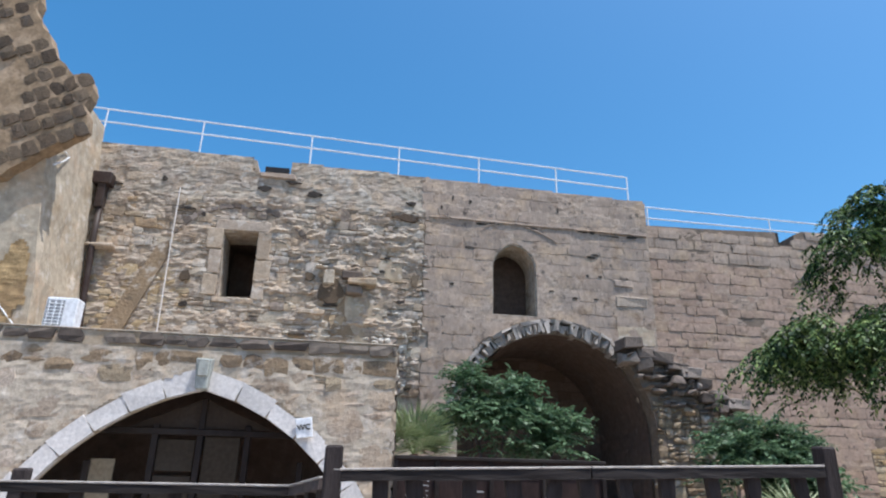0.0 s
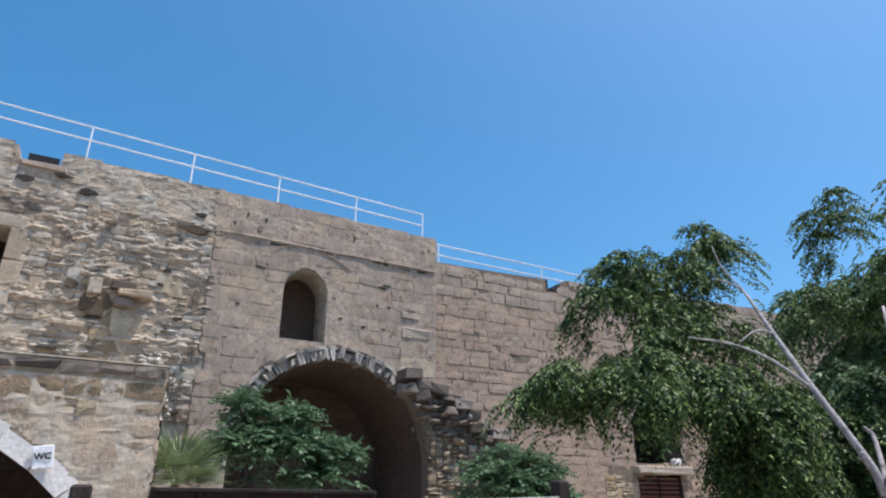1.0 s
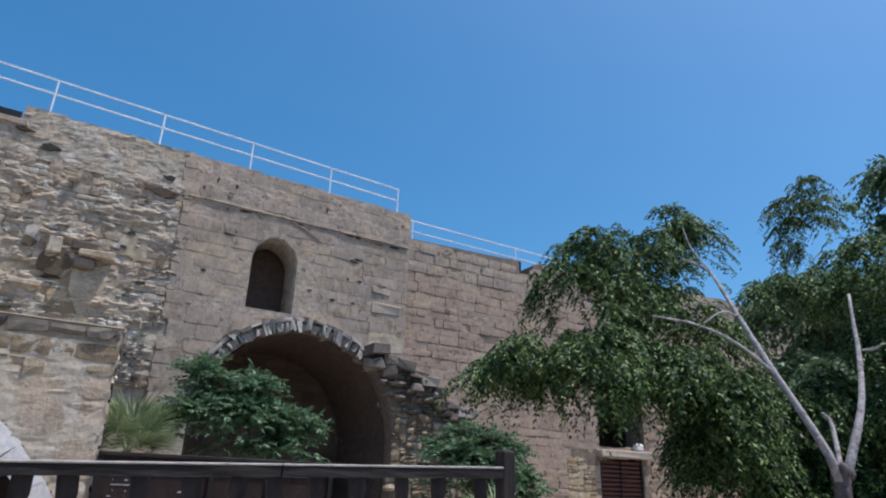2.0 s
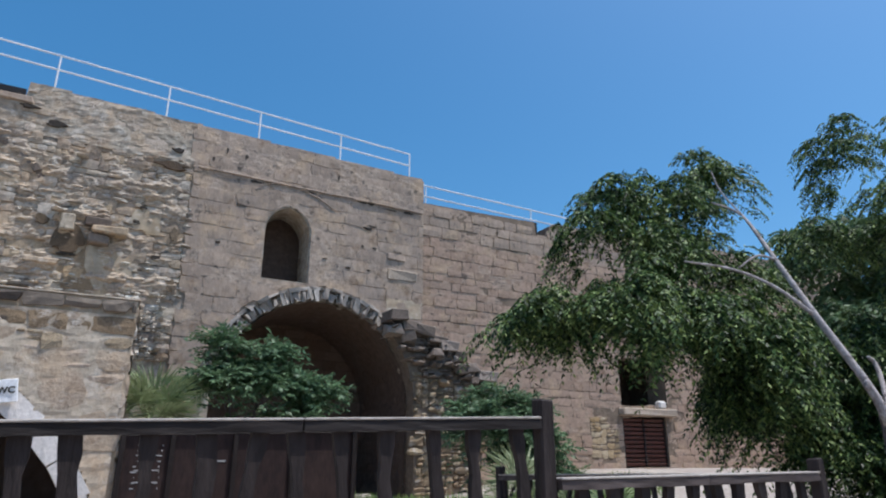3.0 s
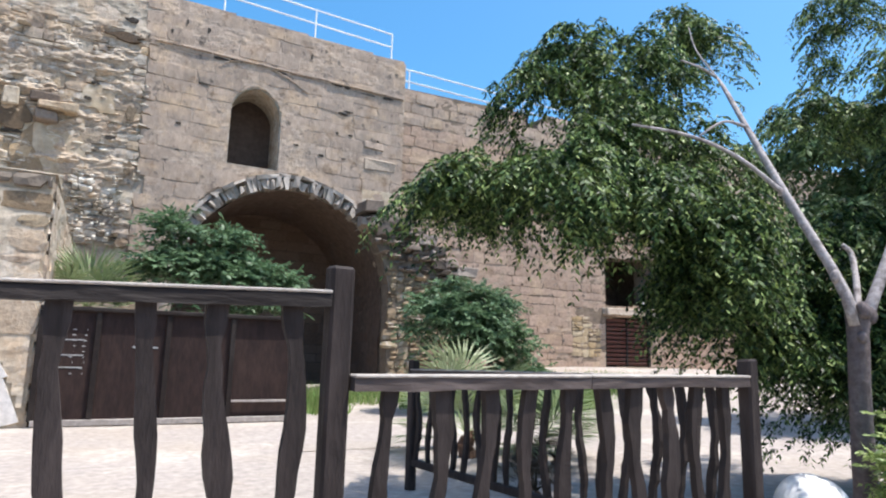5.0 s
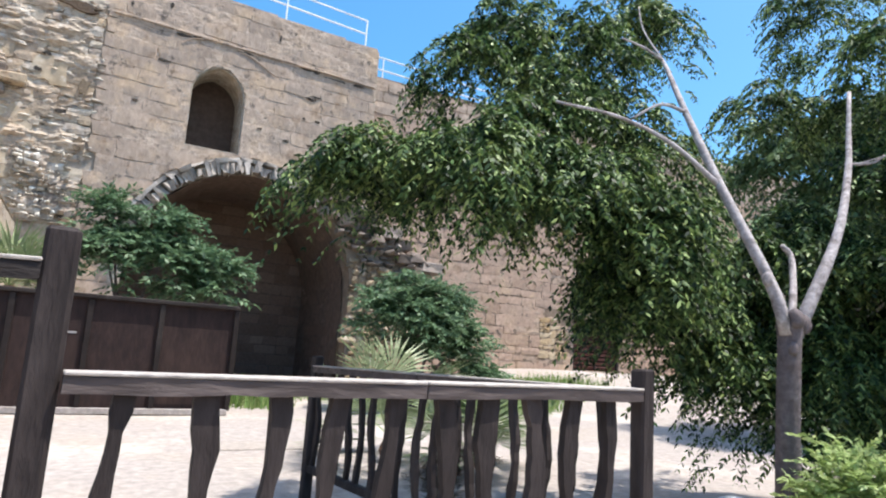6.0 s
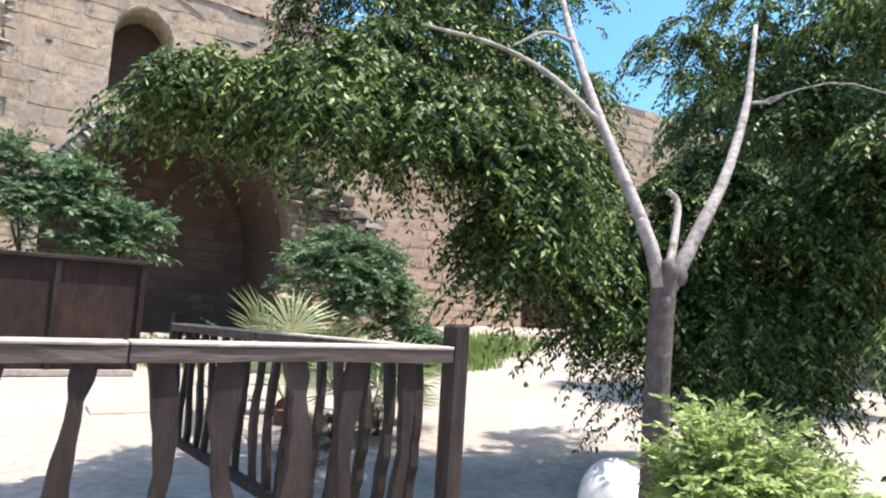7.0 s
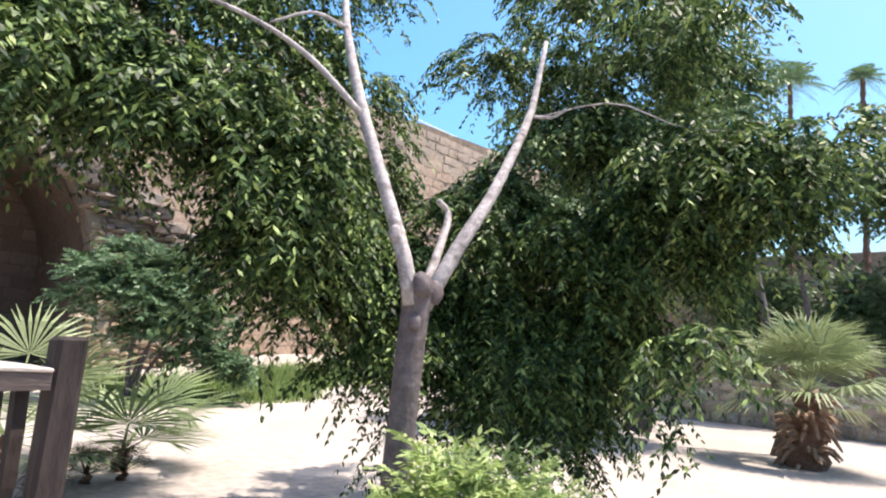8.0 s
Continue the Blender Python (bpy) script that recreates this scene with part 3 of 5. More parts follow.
    # the thin black bar stands for a slot, its shade given by colour
    for x, z, w, h, d, mats in ((3.55, 8.05, 1.0, 0.22, 0.55, M_RUBBLE), (3.2, 8.3, 0.7, 0.3, 0.35, M_DARK), (3.3, 7.75, 0.6, 0.3, 0.4, M_DARK), (2.4, 8.2, 0.35, 0.5, 0.3, M_RUBBLE),
                                (-5.3, 8.75, 0.9, 0.12, 0.4, M_PALE), (0.2, 11.98, 1.3, 0.2, 0.12, M_ASHLAR), (1.9, 6.9, 0.9, 0.14, 0.2, M_PALE),
                                (13.68, 8.05, 1.2, 0.42, 0.13, M_PALE), (13.4, 8.75, 0.8, 0.3, 0.12, M_ASHLAR), (12.95, 10.66, 0.85, 0.07, 0.1, (slot_black,))):
        part("ledge", box((x - w / 2, 24.0 - d, z - h / 2), (x + w / 2, 24.15, z + h / 2), 0.04, 0.04, rnd=rnd), mats[0], wall)
    for x0, x1, z0, z1 in ((-1.95, -1.4, 9.0, 9.75), (-1.8, -1.4, 8.1, 8.95), (-1.9, -1.4, 7.3, 8.05), (-0.2, 0.25, 8.7, 9.7), (-0.2, 0.35, 7.9, 8.65), (-0.2, 0.2, 7.25, 7.85), (-1.7, 0.2, 9.72, 10.1), (-1.5, -0.1, 7.08, 7.25)):
        part("jamb_stone", box((x0, 23.88, z0), (x1, 24.15, z1), 0.02, 0.015, rnd=rnd), M_PALE[0], wall)
    part("plaster_patch", box((13.05, 23.89, 6.35), (14.55, 24.1, 7.1), 0.03, 0.05, rnd=rnd), plaster, wall, "worn plaster patch")
    part("plaster_patch", box((2.9, 23.95, 5.2), (4.0, 24.1, 7.6), 0.04, 0.15, rnd=rnd), plaster, wall, "ochre plaster below the corbel")
    arc = [(VX + VR * math.cos(a), VZ + VR * math.sin(a)) for a in np.linspace(math.radians(172), math.radians(40), 56)]
    ring_stones(wall, arc[::-1], M_GREY, rnd, 0.36, 0.36, 24.0, rough=3.2, joint=0.004)
    brow = [(VX + (VR + 0.36) * math.cos(a), VZ + (VR + 0.36) * math.sin(a)) for a in np.linspace(math.radians(172), math.radians(52), 22)]
    ring_stones(wall, brow[::-1], M_GREY, rnd, 0.13, 0.40, 24.0, name="hood_stone", rough=1.6)
    return wall


def build_recesses(wall):
    """Rooms behind the openings, dark and deep; their stone's dark colour adds to the shade."""
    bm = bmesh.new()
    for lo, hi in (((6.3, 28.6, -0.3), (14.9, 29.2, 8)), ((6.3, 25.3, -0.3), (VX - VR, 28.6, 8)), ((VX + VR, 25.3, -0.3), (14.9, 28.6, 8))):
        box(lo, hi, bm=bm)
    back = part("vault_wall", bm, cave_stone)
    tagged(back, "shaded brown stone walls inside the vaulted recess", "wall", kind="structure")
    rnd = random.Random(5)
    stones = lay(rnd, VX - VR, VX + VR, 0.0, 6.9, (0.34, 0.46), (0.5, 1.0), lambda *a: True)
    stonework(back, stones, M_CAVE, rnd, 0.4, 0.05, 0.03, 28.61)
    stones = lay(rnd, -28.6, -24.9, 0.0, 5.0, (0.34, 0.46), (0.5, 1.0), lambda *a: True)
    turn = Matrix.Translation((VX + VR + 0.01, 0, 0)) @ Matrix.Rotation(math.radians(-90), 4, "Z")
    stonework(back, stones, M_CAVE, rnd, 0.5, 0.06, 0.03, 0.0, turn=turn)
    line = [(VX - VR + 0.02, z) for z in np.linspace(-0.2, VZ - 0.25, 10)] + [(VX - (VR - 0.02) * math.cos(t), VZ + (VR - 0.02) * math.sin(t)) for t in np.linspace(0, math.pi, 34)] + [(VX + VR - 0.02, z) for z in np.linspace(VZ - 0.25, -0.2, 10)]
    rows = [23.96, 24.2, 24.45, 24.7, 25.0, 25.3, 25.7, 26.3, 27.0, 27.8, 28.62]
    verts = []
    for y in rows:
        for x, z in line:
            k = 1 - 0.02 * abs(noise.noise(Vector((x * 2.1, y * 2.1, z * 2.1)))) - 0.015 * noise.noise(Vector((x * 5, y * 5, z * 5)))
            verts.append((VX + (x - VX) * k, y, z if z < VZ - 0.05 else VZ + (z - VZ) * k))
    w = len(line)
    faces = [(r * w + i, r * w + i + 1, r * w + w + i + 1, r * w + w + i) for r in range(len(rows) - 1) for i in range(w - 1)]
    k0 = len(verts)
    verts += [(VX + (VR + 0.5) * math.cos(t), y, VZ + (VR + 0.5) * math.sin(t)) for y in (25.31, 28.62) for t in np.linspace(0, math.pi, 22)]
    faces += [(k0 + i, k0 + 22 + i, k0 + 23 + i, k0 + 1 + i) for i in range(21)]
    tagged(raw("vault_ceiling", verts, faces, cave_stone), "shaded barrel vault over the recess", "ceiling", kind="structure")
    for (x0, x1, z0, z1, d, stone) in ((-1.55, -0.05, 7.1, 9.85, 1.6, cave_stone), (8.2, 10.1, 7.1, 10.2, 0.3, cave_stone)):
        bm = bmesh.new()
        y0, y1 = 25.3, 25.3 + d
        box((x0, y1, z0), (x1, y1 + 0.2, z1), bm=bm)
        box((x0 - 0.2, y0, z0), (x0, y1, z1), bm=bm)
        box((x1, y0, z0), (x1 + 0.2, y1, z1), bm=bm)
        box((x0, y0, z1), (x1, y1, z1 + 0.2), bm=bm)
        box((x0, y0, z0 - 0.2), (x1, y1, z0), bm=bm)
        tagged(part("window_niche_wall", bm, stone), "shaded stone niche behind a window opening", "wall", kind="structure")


# ---- the lower curtain wall ----
def top_right(x):
    return 11.45 + 0.042 * (x - 14.6) if x > 14.6 else 11.45


def build_right_wall():
    rnd = random.Random(21)
    window = [(24.78, 3.6), (27.7, 3.75), (27.7, 5.95), (24.78, 5.75)]
    grille = [(24.78, 0.95), (27.45, 1.0), (27.45, 3.25), (24.78, 3.1)]
    niche = [(22.9, 1.35), (24.5, 1.4), (24.5, 2.6), (23.9, 2.6), (23.9, 3.1), (22.9, 3.05)]
    outer = [(14.6, -0.3), (46, -0.3), (46, top_right(46))]
    x = 45
    while x > 21.4:
        outer.append((x, top_right(x) - rnd.uniform(0, 0.12)))
        x -= rnd.uniform(0.6, 1.4)
    outer += [(21.25, 11.55), (21.2, 11.05), (20.45, 11.02), (20.4, 11.6), (18, 11.5), (16, 11.45), (14.6, 11.42)]
    wall = part("wall_east_part", plate(outer, [window, grille], 24.3, 1.2), mortar_dark)
    tagged(wall, "lower coursed sandstone castle wall, warm and eroded", "wall", kind="structure")

    def clear(x, z, w, h):
        for loop in (window, grille, niche):
            if any(inside(loop, x + a * w * 0.9, z + b * h * 0.9) for a in (-1, 0, 1) for b in (-1, 0, 1)):
                return False
        return z + h < top_right(x) + 0.03 and not (20.3 < x < 21.3 and z + h > 11.05) and rnd.random() > 0.035

    def clear_face(x, z, w, h):
        return not any(inside(loop, x, z) for loop in (window, grille, niche)) and not (20.3 < x < 21.3 and z > 11.0)

    upper = lay(rnd, 14.65, 46, 10.0, 12.6, (0.42, 0.5), (0.6, 1.1), clear)
    lower = lay(rnd, 14.65, 46, 0.0, 10.0, (0.27, 0.47), (0.35, 1.25), clear, 0.02)
    stonework(wall, lower, M_WARM, rnd, 0.5, 0.06, 0.014, 24.315, (19.0, 6.5), 260)
    stonework(wall, upper, M_ASHLAR, rnd, 0.6, 0.08, 0.03, 24.32)
    weathered_face(wall, 14.66, 40.0, 0.6, 11.4, 24.298, lambda x, z: 0.05 * worn(x, z, 21.0, 1.1), warm_coat, clear_face, 0.1, label="eroded warm sandstone face")
    infill = heap(rnd, 22.9, 24.5, 1.35, 3.1, 0.34, lambda x, z, w, h: inside(niche, x, z))
    stonework(wall, infill, M_OCHRE, rnd, 1.2, 0.05, 0.03, 24.31)
    bm = box((24.8, 27.5, 0.8), (28.6, 27.7, 6.6))
    for lo, hi in (((24.6, 25.5, 0.8), (24.8, 27.5, 6.6)), ((28.6, 25.5, 0.8), (28.8, 27.5, 6.6)), ((24.6, 25.5, 6.6), (28.8, 27.7, 6.8)), ((24.6, 25.5, 0.6), (28.8, 27.7, 0.8))):
        box(lo, hi, bm=bm)
    tagged(part("window_backing_wall", bm, cave_stone), "dark space behind the barred window", "wall", kind="structure")
    g = thing("window_grille", (26.5, 24.4, 1.2), "rusty red-brown louvred shutter low in the castle wall", "shutter")
    for z in np.arange(1.06, 3.1, 0.19):
        part("slat", box((24.8, 24.42, z), (27.43, 24.5, z + 0.13), 0.01, turn=Matrix.Rotation(0.3, 4, "X")), louvre_red, g)
    for x in (24.8, 26.05, 27.34):
        part("bar", box((x, 24.36, 0.97), (x + 0.09, 24.42, 3.14), 0.01), rust_frame, g)
    lintel = part("window_sill", box((24.6, 23.95, 3.22), (27.9, 24.5, 3.55), 0.04, 0.03), M_PALE[0])
    tagged(lintel, "pale stone sill between window and shutter", "sill", kind="structure")
    lump = part("fallen_stone", box((26.8, 24.0, 3.53), (27.35, 24.35, 3.88), 0.08, 0.06), M_WHITE_STONE[0])
    tagged(lump, "white broken stone lying on the window sill", "stone")


# ---- ruined pier beside the vault ----
def build_pier():
    rnd = random.Random(8)
    profile = [(13.0, 6.35), (13.55, 6.15), (14.1, 5.95), (14.7, 5.7), (15.2, 5.45), (15.75, 5.1), (16.3, 4.75), (16.85, 4.4)]
    outer = [(14.0, -0.2), (16.6, -0.2), (16.9, 2.2), (16.85, 4.3)]
    for (x0, z0), (x1, z1) in zip(profile[::-1], profile[::-1][1:]):
        outer += [(x0, z0), (x1 + 0.02, z0 + 0.02)]
    outer += [(13.0, 6.3), (12.95, 5.8), (13.4, 5.15), (13.75, 4.45), (13.95, 3.7), (14.0, 3.0)]
    core = part("wall_pier", plate(outer, [], 23.35, 0.7), mortar_dark)
    tagged(core, "broken pier and vault stub of dark rubble beside the recess", "wall", kind="structure")
    stones = heap(rnd, 12.9, 16.95, 0.0, 6.4, 0.34, lambda x, z, w, h: inside(outer, x, z) and rnd.random() > 0.08)
    up = [s for s in stones if s[1] > 4.1 + (15 - s[0]) * 0.2]
    low = [s for s in stones if s not in up]
    stonework(core, up, M_DARK, rnd, 1.5, 0.4, 0.03, 23.4, (14.8, 5.5), 120)
    stonework(core, low, M_RUIN, rnd, 1.2, 0.16, 0.02, 23.37)
    for x, z in profile:
        part("stone", box((x - 0.22, 22.9 + rnd.uniform(0, 0.3), z - 0.3), (x + 0.38 + rnd.uniform(-0.1, 0.2), 23.9, z + rnd.uniform(-0.05, 0.16)), 0.03, 0.09, rnd=rnd), M_DARK[0], core)
        part("stone", box((x - 0.15, 22.95 + rnd.uniform(0, 0.3), z - 0.75), (x + 0.3, 23.6, z - 0.42), 0.03, 0.1, rnd=rnd), M_DARK[0], core)


# ---- the low building with the pointed arch ----
def wc_arch(offset, n=15):
    """The pointed arch's line from its left foot over the apex to the right foot."""
    r, cx, cz = 4.75 + offset, 1.06, -1.56
    a0, a1 = math.pi - math.asin((0 - cz) / r), math.pi - math.acos(min(1, cx / r))
    left = [(cx + r * math.cos(a), cz + r * math.sin(a)) for a in np.linspace(a0, a1, n)]
    return left + [(-x, z) for x, z in left[::-1][1:]]


def build_low_building():
    before = set(scene.objects)
    rnd = random.Random(31)
    inner = wc_arch(0)
    hole = [(x, z) for x, z in inner]
    front = [(-9, -0.3), (inner[0][0], -0.3)] + hole + [(inner[-1][0], -0.3), (3.8, -0.3), (3.8, 4.14), (-9, 4.14)]
    wall = part("wall_low_building", plate(front, [], 16.3, 0.22), plaster)
    tagged(wall, "low rubble stone building front with pointed arch", "wall", kind="structure")
    outer = wc_arch(0.38)
    ring = [(outer[0][0], -0.3)] + outer + [(outer[-1][0], -0.3)]

    def clear(x, z, w, h):
        return not any(inside(ring, x + a * w * 0.8, z + b * h * 0.8) for a in (-1, 0, 1) for b in (-1, 0, 1)) and rnd.random() > 0.02

    fill = heap(rnd, -8.9, 3.8, 0.0, 3.82, 0.52, clear)
    band = [q for q in fill if q[1] > 3.35 + 0.15 * noise.noise(Vector((q[0], 0, 5)))]
    stonework(wall, [q for q in fill if q not in band], M_PALE, rnd, 0.9, 0.06, 0.03, 16.3, (0.5, 3.0), 300)
    stonework(wall, band, M_RUIN, rnd, 1.0, 0.07, 0.04, 16.3)
    open_ring = lambda x, z, w, h: not inside(ring, x, z)
    weathered_face(wall, -8.9, 3.8, 0.0, 3.84, 16.268, lambda x, z: 0.055 * worn(x, z, 31.0), pale_wash, open_ring, 0.08, label="pale lime wash between rubble stones")
    cope = lay(rnd, -9, 3.8, 3.86, 4.17, (0.31, 0.31), (0.35, 0.75), lambda *a: rnd.random() > 0.06)
    stonework(wall, cope, (coping_dark, coping_dark), rnd, 1.0, 0.14, 0.06, 16.31, (0, 4), 40, name="coping_stone")
    end = Matrix.Translation((3.8, 0, 0)) @ Matrix.Rotation(math.radians(90), 4, "Z")
    side = part("side_wall", box((3.2, 16.53, -0.3), (3.78, 24.98, 4.14)), mortar)
    tagged(side, "rubble side wall of the low building", "wall", kind="structure")
    stones = lay(rnd, 16.3, 24.9, 0.0, 4.06, (0.24, 0.42), (0.28, 0.7), lambda *a: rnd.random() > 0.03, 0.03)
    stonework(side, stones, M_PALE, rnd, 0.9, 0.06, 0.03, -0.01, turn=end)
    weathered_face(side, 16.3, 24.9, 0.0, 4.1, -0.045, lambda x, z: 0.055 * worn(x, z, 33.0), pale_wash, lambda *a: True, 0.1, turn=end)
    roof = part("roof", box((-9, 16.27, 4.144), (3.84, 24.98, 4.176), 0.01), mortar)
    tagged(roof, "flat lime-washed roof with a thin edge", "roof", kind="structure")
    line = wc_arch(0, 8)
    ring_stones(wall, line[::-1], M_WHITE_STONE, rnd, 0.38, 0.06, 16.3, rough=0.4, depth=0.1, joint=0.009)
    bm = box((-0.16, 16.1, 3.06), (0.16, 16.4, 3.66), 0.02, 0.01)
    for v in bm.verts:
        v.co.x *= 0.72 + 0.55 * (v.co.z - 3.06)
    box((-0.1, 16.04, 3.3), (0.1, 16.12, 3.64), 0.02, 0.01, bm=bm)
    key = part("keystone", bm, key_grey, wall)
    key["label"] = "projecting grey-green keystone"
    # timber infill
    screen = thing("timber_screen", (0, 17.0, 0), "dark timber screen with cream panels closing the arch", "partition")
    for x in (-2.1, -0.92, -0.05, 0.88, 1.98):
        top = 1.1 + 1.9 * (1 - abs(x) / 3.1)
        part("post", box((x - 0.06, 16.95, 0), (x + 0.06, 17.1, top), 0.01), frame_wood, screen)
    part("transom", box((-2.0, 16.93, 2.24), (2.0, 17.08, 2.36), 0.01), frame_wood, screen)
    for x0, x1, z0, z1 in ((-0.85, -0.13, 1.55, 2.15), (-0.85, -0.13, 0.05, 1.46), (0.05, 0.74, 0.05, 2.23), (-2.05, -1.6, 0.05, 1.75)):
        part("panel", box((x0, 17.0, z0), (x1, 17.05, z1), 0.008), cream_panel if x0 < -2 else door_panel, screen)
    tri = bmesh.new()
    for pts in (((-1.45, 2.38), (-0.1, 2.38), (-0.1, 2.95)), ((0.0, 2.38), (1.36, 2.38), (0.0, 2.95))):
        a = [tri.verts.new((x, 17.0, z)) for x, z in pts]
        b = [tri.verts.new((x, 17.05, z)) for x, z in pts]
        tri.faces.new(a), tri.faces.new(b[::-1])
        for i in range(3):
            tri.faces.new((a[i], b[i], b[(i + 1) % 3], a[(i + 1) % 3]))
    bmesh.ops.recalc_face_normals(tri, faces=tri.faces)
    part("upper_panel", tri, brown_panel, screen, "dusty triangular upper panels")
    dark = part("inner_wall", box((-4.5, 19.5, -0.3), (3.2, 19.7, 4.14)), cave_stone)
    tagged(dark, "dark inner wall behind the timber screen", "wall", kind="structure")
    # sign
    sign = thing("sign", (2.04, 16.15, 2.3), "white square toilet sign with black letters on the arch", "sign")
    tilt = Matrix.Rotation(radians(-8), 4, "Y")
    board = part("board", box((1.88, 16.16, 2.22), (2.2, 16.2, 2.6), 0.01, turn=tilt), white_paint, sign)
    text = bpy.data.curves.new("lettering", "FONT")
    text.body, text.size, text.align_x, text.extrude = "WC", 0.145, "CENTER", 0.004
    text.offset = 0.006
    me_ob = bpy.data.objects.new("lettering", text)
    scene.collection.objects.link(me_ob)
    bpy.context.view_layer.update()
    me = bpy.data.meshes.new_from_object(me_ob.evaluated_get(bpy.context.evaluated_depsgraph_get()))
    bpy.data.objects.remove(me_ob)
    me.materials.clear()
    me.materials.append(letter_black)
    letters = new("lettering", me)
    letters.parent = board
    letters.matrix_basis = Matrix.Translation((0.0, -0.005, 0.07)) @ tilt @ Matrix.Rotation(radians(90), 4, "X")
    for ob in set(scene.objects) - before:
        if not ob.parent:
            ob.location += Vector((0.5, -1.0, 0))


# ---- the tower side and the overhanging ruin ----
def build_left():
    rnd = random.Random(41)
    bm = bmesh.new()
    a = [bm.verts.new(p) for p in ((-5.1, 20.2, 4.0), (-5.42, 24.0, 4.0), (-6.15, 24.0, 13.4), (-6.35, 20.2, 13.4))]
    b = [bm.verts.new((v.co.x - 7, v.co.y, v.co.z)) for v in a]
    bm.faces.new(a), bm.faces.new(b[::-1])
    for i in range(4):
        bm.faces.new((a[i], b[i], b[(i + 1) % 4], a[(i + 1) % 4]))
    bmesh.ops.recalc_face_normals(bm, faces=bm.faces)
    bmesh.ops.subdivide_edges(bm, edges=bm.edges, cuts=10, use_grid_fill=True)
    for v in bm.verts:
        v.co.x += 0.12 * noise.noise(v.co * 0.7) + 0.05 * noise.noise(v.co * 2.3)
    tower = part("wall_west", bm, plaster)
    tagged(tower, "pale plastered side wall of a tower, ochre where worn", "wall", kind="structure")
    profile = [(-12, 7.9), (-6.75, 9.3), (-6.0, 10.05), (-5.4, 10.55), (-4.86, 11.05), (-4.92, 11.5), (-5.05, 11.8), (-4.93, 12.4), (-5.04, 12.7), (-5.3, 12.86), (-5.57, 12.8), (-6.24, 13.42), (-6.4, 13.8), (-6.54, 14.15), (-6.79, 14.37), (-7.15, 15.02), (-7.11, 15.4), (-7.4, 16.4), (-12, 17)]
    jagged = []
    for (xa, za), (xb, zb) in zip(profile, profile[1:]):
        n = max(1, int(math.hypot(xb - xa, zb - za) / 0.22)) if xa > -7 else 1
        for k in range(n):
            d = rnd.uniform(-0.05, 0.05) if k else 0
            jagged.append((xa + (xb - xa) * k / n + d, za + (zb - za) * k / n + rnd.uniform(-0.03, 0.03)))
    profile = jagged + [profile[-1]]
    ruin = part("wall_ruin", plate(profile, [], 19.78, 0.5), earth_mortar)
    tagged(ruin, "overhanging broken vault of brown rubble on the tower", "wall", kind="structure")
    tilt = Matrix.Translation((-5.5, 0, 12)) @ Matrix.Rotation(math.radians(-31), 4, "Y")

    def on_ruin(x, z, w, h):
        p = tilt @ Vector((x, 0, z))
        return inside(profile, p.x, p.z) and (p.x > -6.9 or rnd.random() < 0.6)
    stones = lay(rnd, -4.5, 3.0, -4.5, 5.0, (0.46, 0.60), (0.36, 0.52), on_ruin, 0.05)
    stonework(ruin, stones, M_RUIN_DARK, rnd, 1.0, 0.085, 0.085, 19.8, (0.2, -0.5), 120, turn=tilt)
    weathered_face(tower, -6.6, -5.3, 5.0, 7.7, 20.19, lambda x, z: 0.035 + 0.07 * worn(x, z, 3.0, 1.4),
                          bare_ochre, lambda x, z, w, h: x < -5.14 - 0.133 * (z - 4) - 0.12 and ((x + 5.9) / 0.5) ** 2 + ((z - 6.4) / 1.15) ** 2 < 1 + 0.7 * noise.noise(Vector((x * 2.2, z * 1.6, 5))),
                          name="bare_patch", label="ochre earth core where the plaster has fallen")
    hook = thing("cable", (-5.71, 20.29, 9.98), "short white cable bent into a hook on the tower", "cable")
    part("wire", tube([(-5.71, 20.29, 9.98), (-5.84, 21.05, 10.47), (-5.94, 21.57, 10.88), (-5.91, 21.22, 10.87), (-5.85, 20.75, 10.74)], 0.022, 6), white_paint, hook)
    drop = thing("cable", (-6.35, 20.17, 5.95), "thin white cable running down the tower to the roof", "cable")
    part("wire", tube([(-6.35, 20.17, 5.95), (-5.91, 20.16, 5.47), (-5.63, 20.16, 5.17), (-5.4, 20.16, 4.8)], 0.022, 6), white_paint, drop)
    pipe = thing("drainpipe", (-5.3, 23.75, 4.35), "dark brown downpipe with a square hopper in the wall corner", "drainpipe")
    part("pipe", tube([(-5.61, 23.72, 10.3), (-5.58, 23.72, 9.0), (-5.49, 23.72, 7.41), (-5.4, 23.72, 5.99), (-5.3, 23.75, 4.35)], 0.115), pipe_brown, pipe, smooth=True)
    hopper = part("hopper", box((-6.0, 23.52, 10.96), (-5.36, 23.97, 11.42), 0.03), pipe_brown, pipe)
    part("outlet", box((-5.76, 23.56, 10.1), (-5.5, 23.9, 10.98), 0.02), pipe_brown, hopper)
    cable = thing("conduit", (-3.0, 23.85, 4.35), "thin pale conduit running down the rubble wall", "pipe")
    part("conduit_pipe", tube([(-3.1, 23.8, 11.15), (-3.08, 23.8, 9.0), (-3.02, 23.8, 6.2), (-3.0, 23.8, 4.35)], 0.024, 6), M_WHITE_STONE[0], cable)
    x = -2.66
    ac = thing("air_conditioner", (x, 16.0, 4.178), "white outdoor air-conditioning unit standing on the roof", "air conditioner")
    part("body", box((x - 0.32, 15.85, 4.25), (x + 0.3, 16.2, 4.9), 0.02), white_paint, ac)
    for dx in (-0.28, 0.18):
        part("foot", box((x + dx, 15.83, 4.178), (x + dx + 0.08, 16.22, 4.25)), rust_frame, ac)
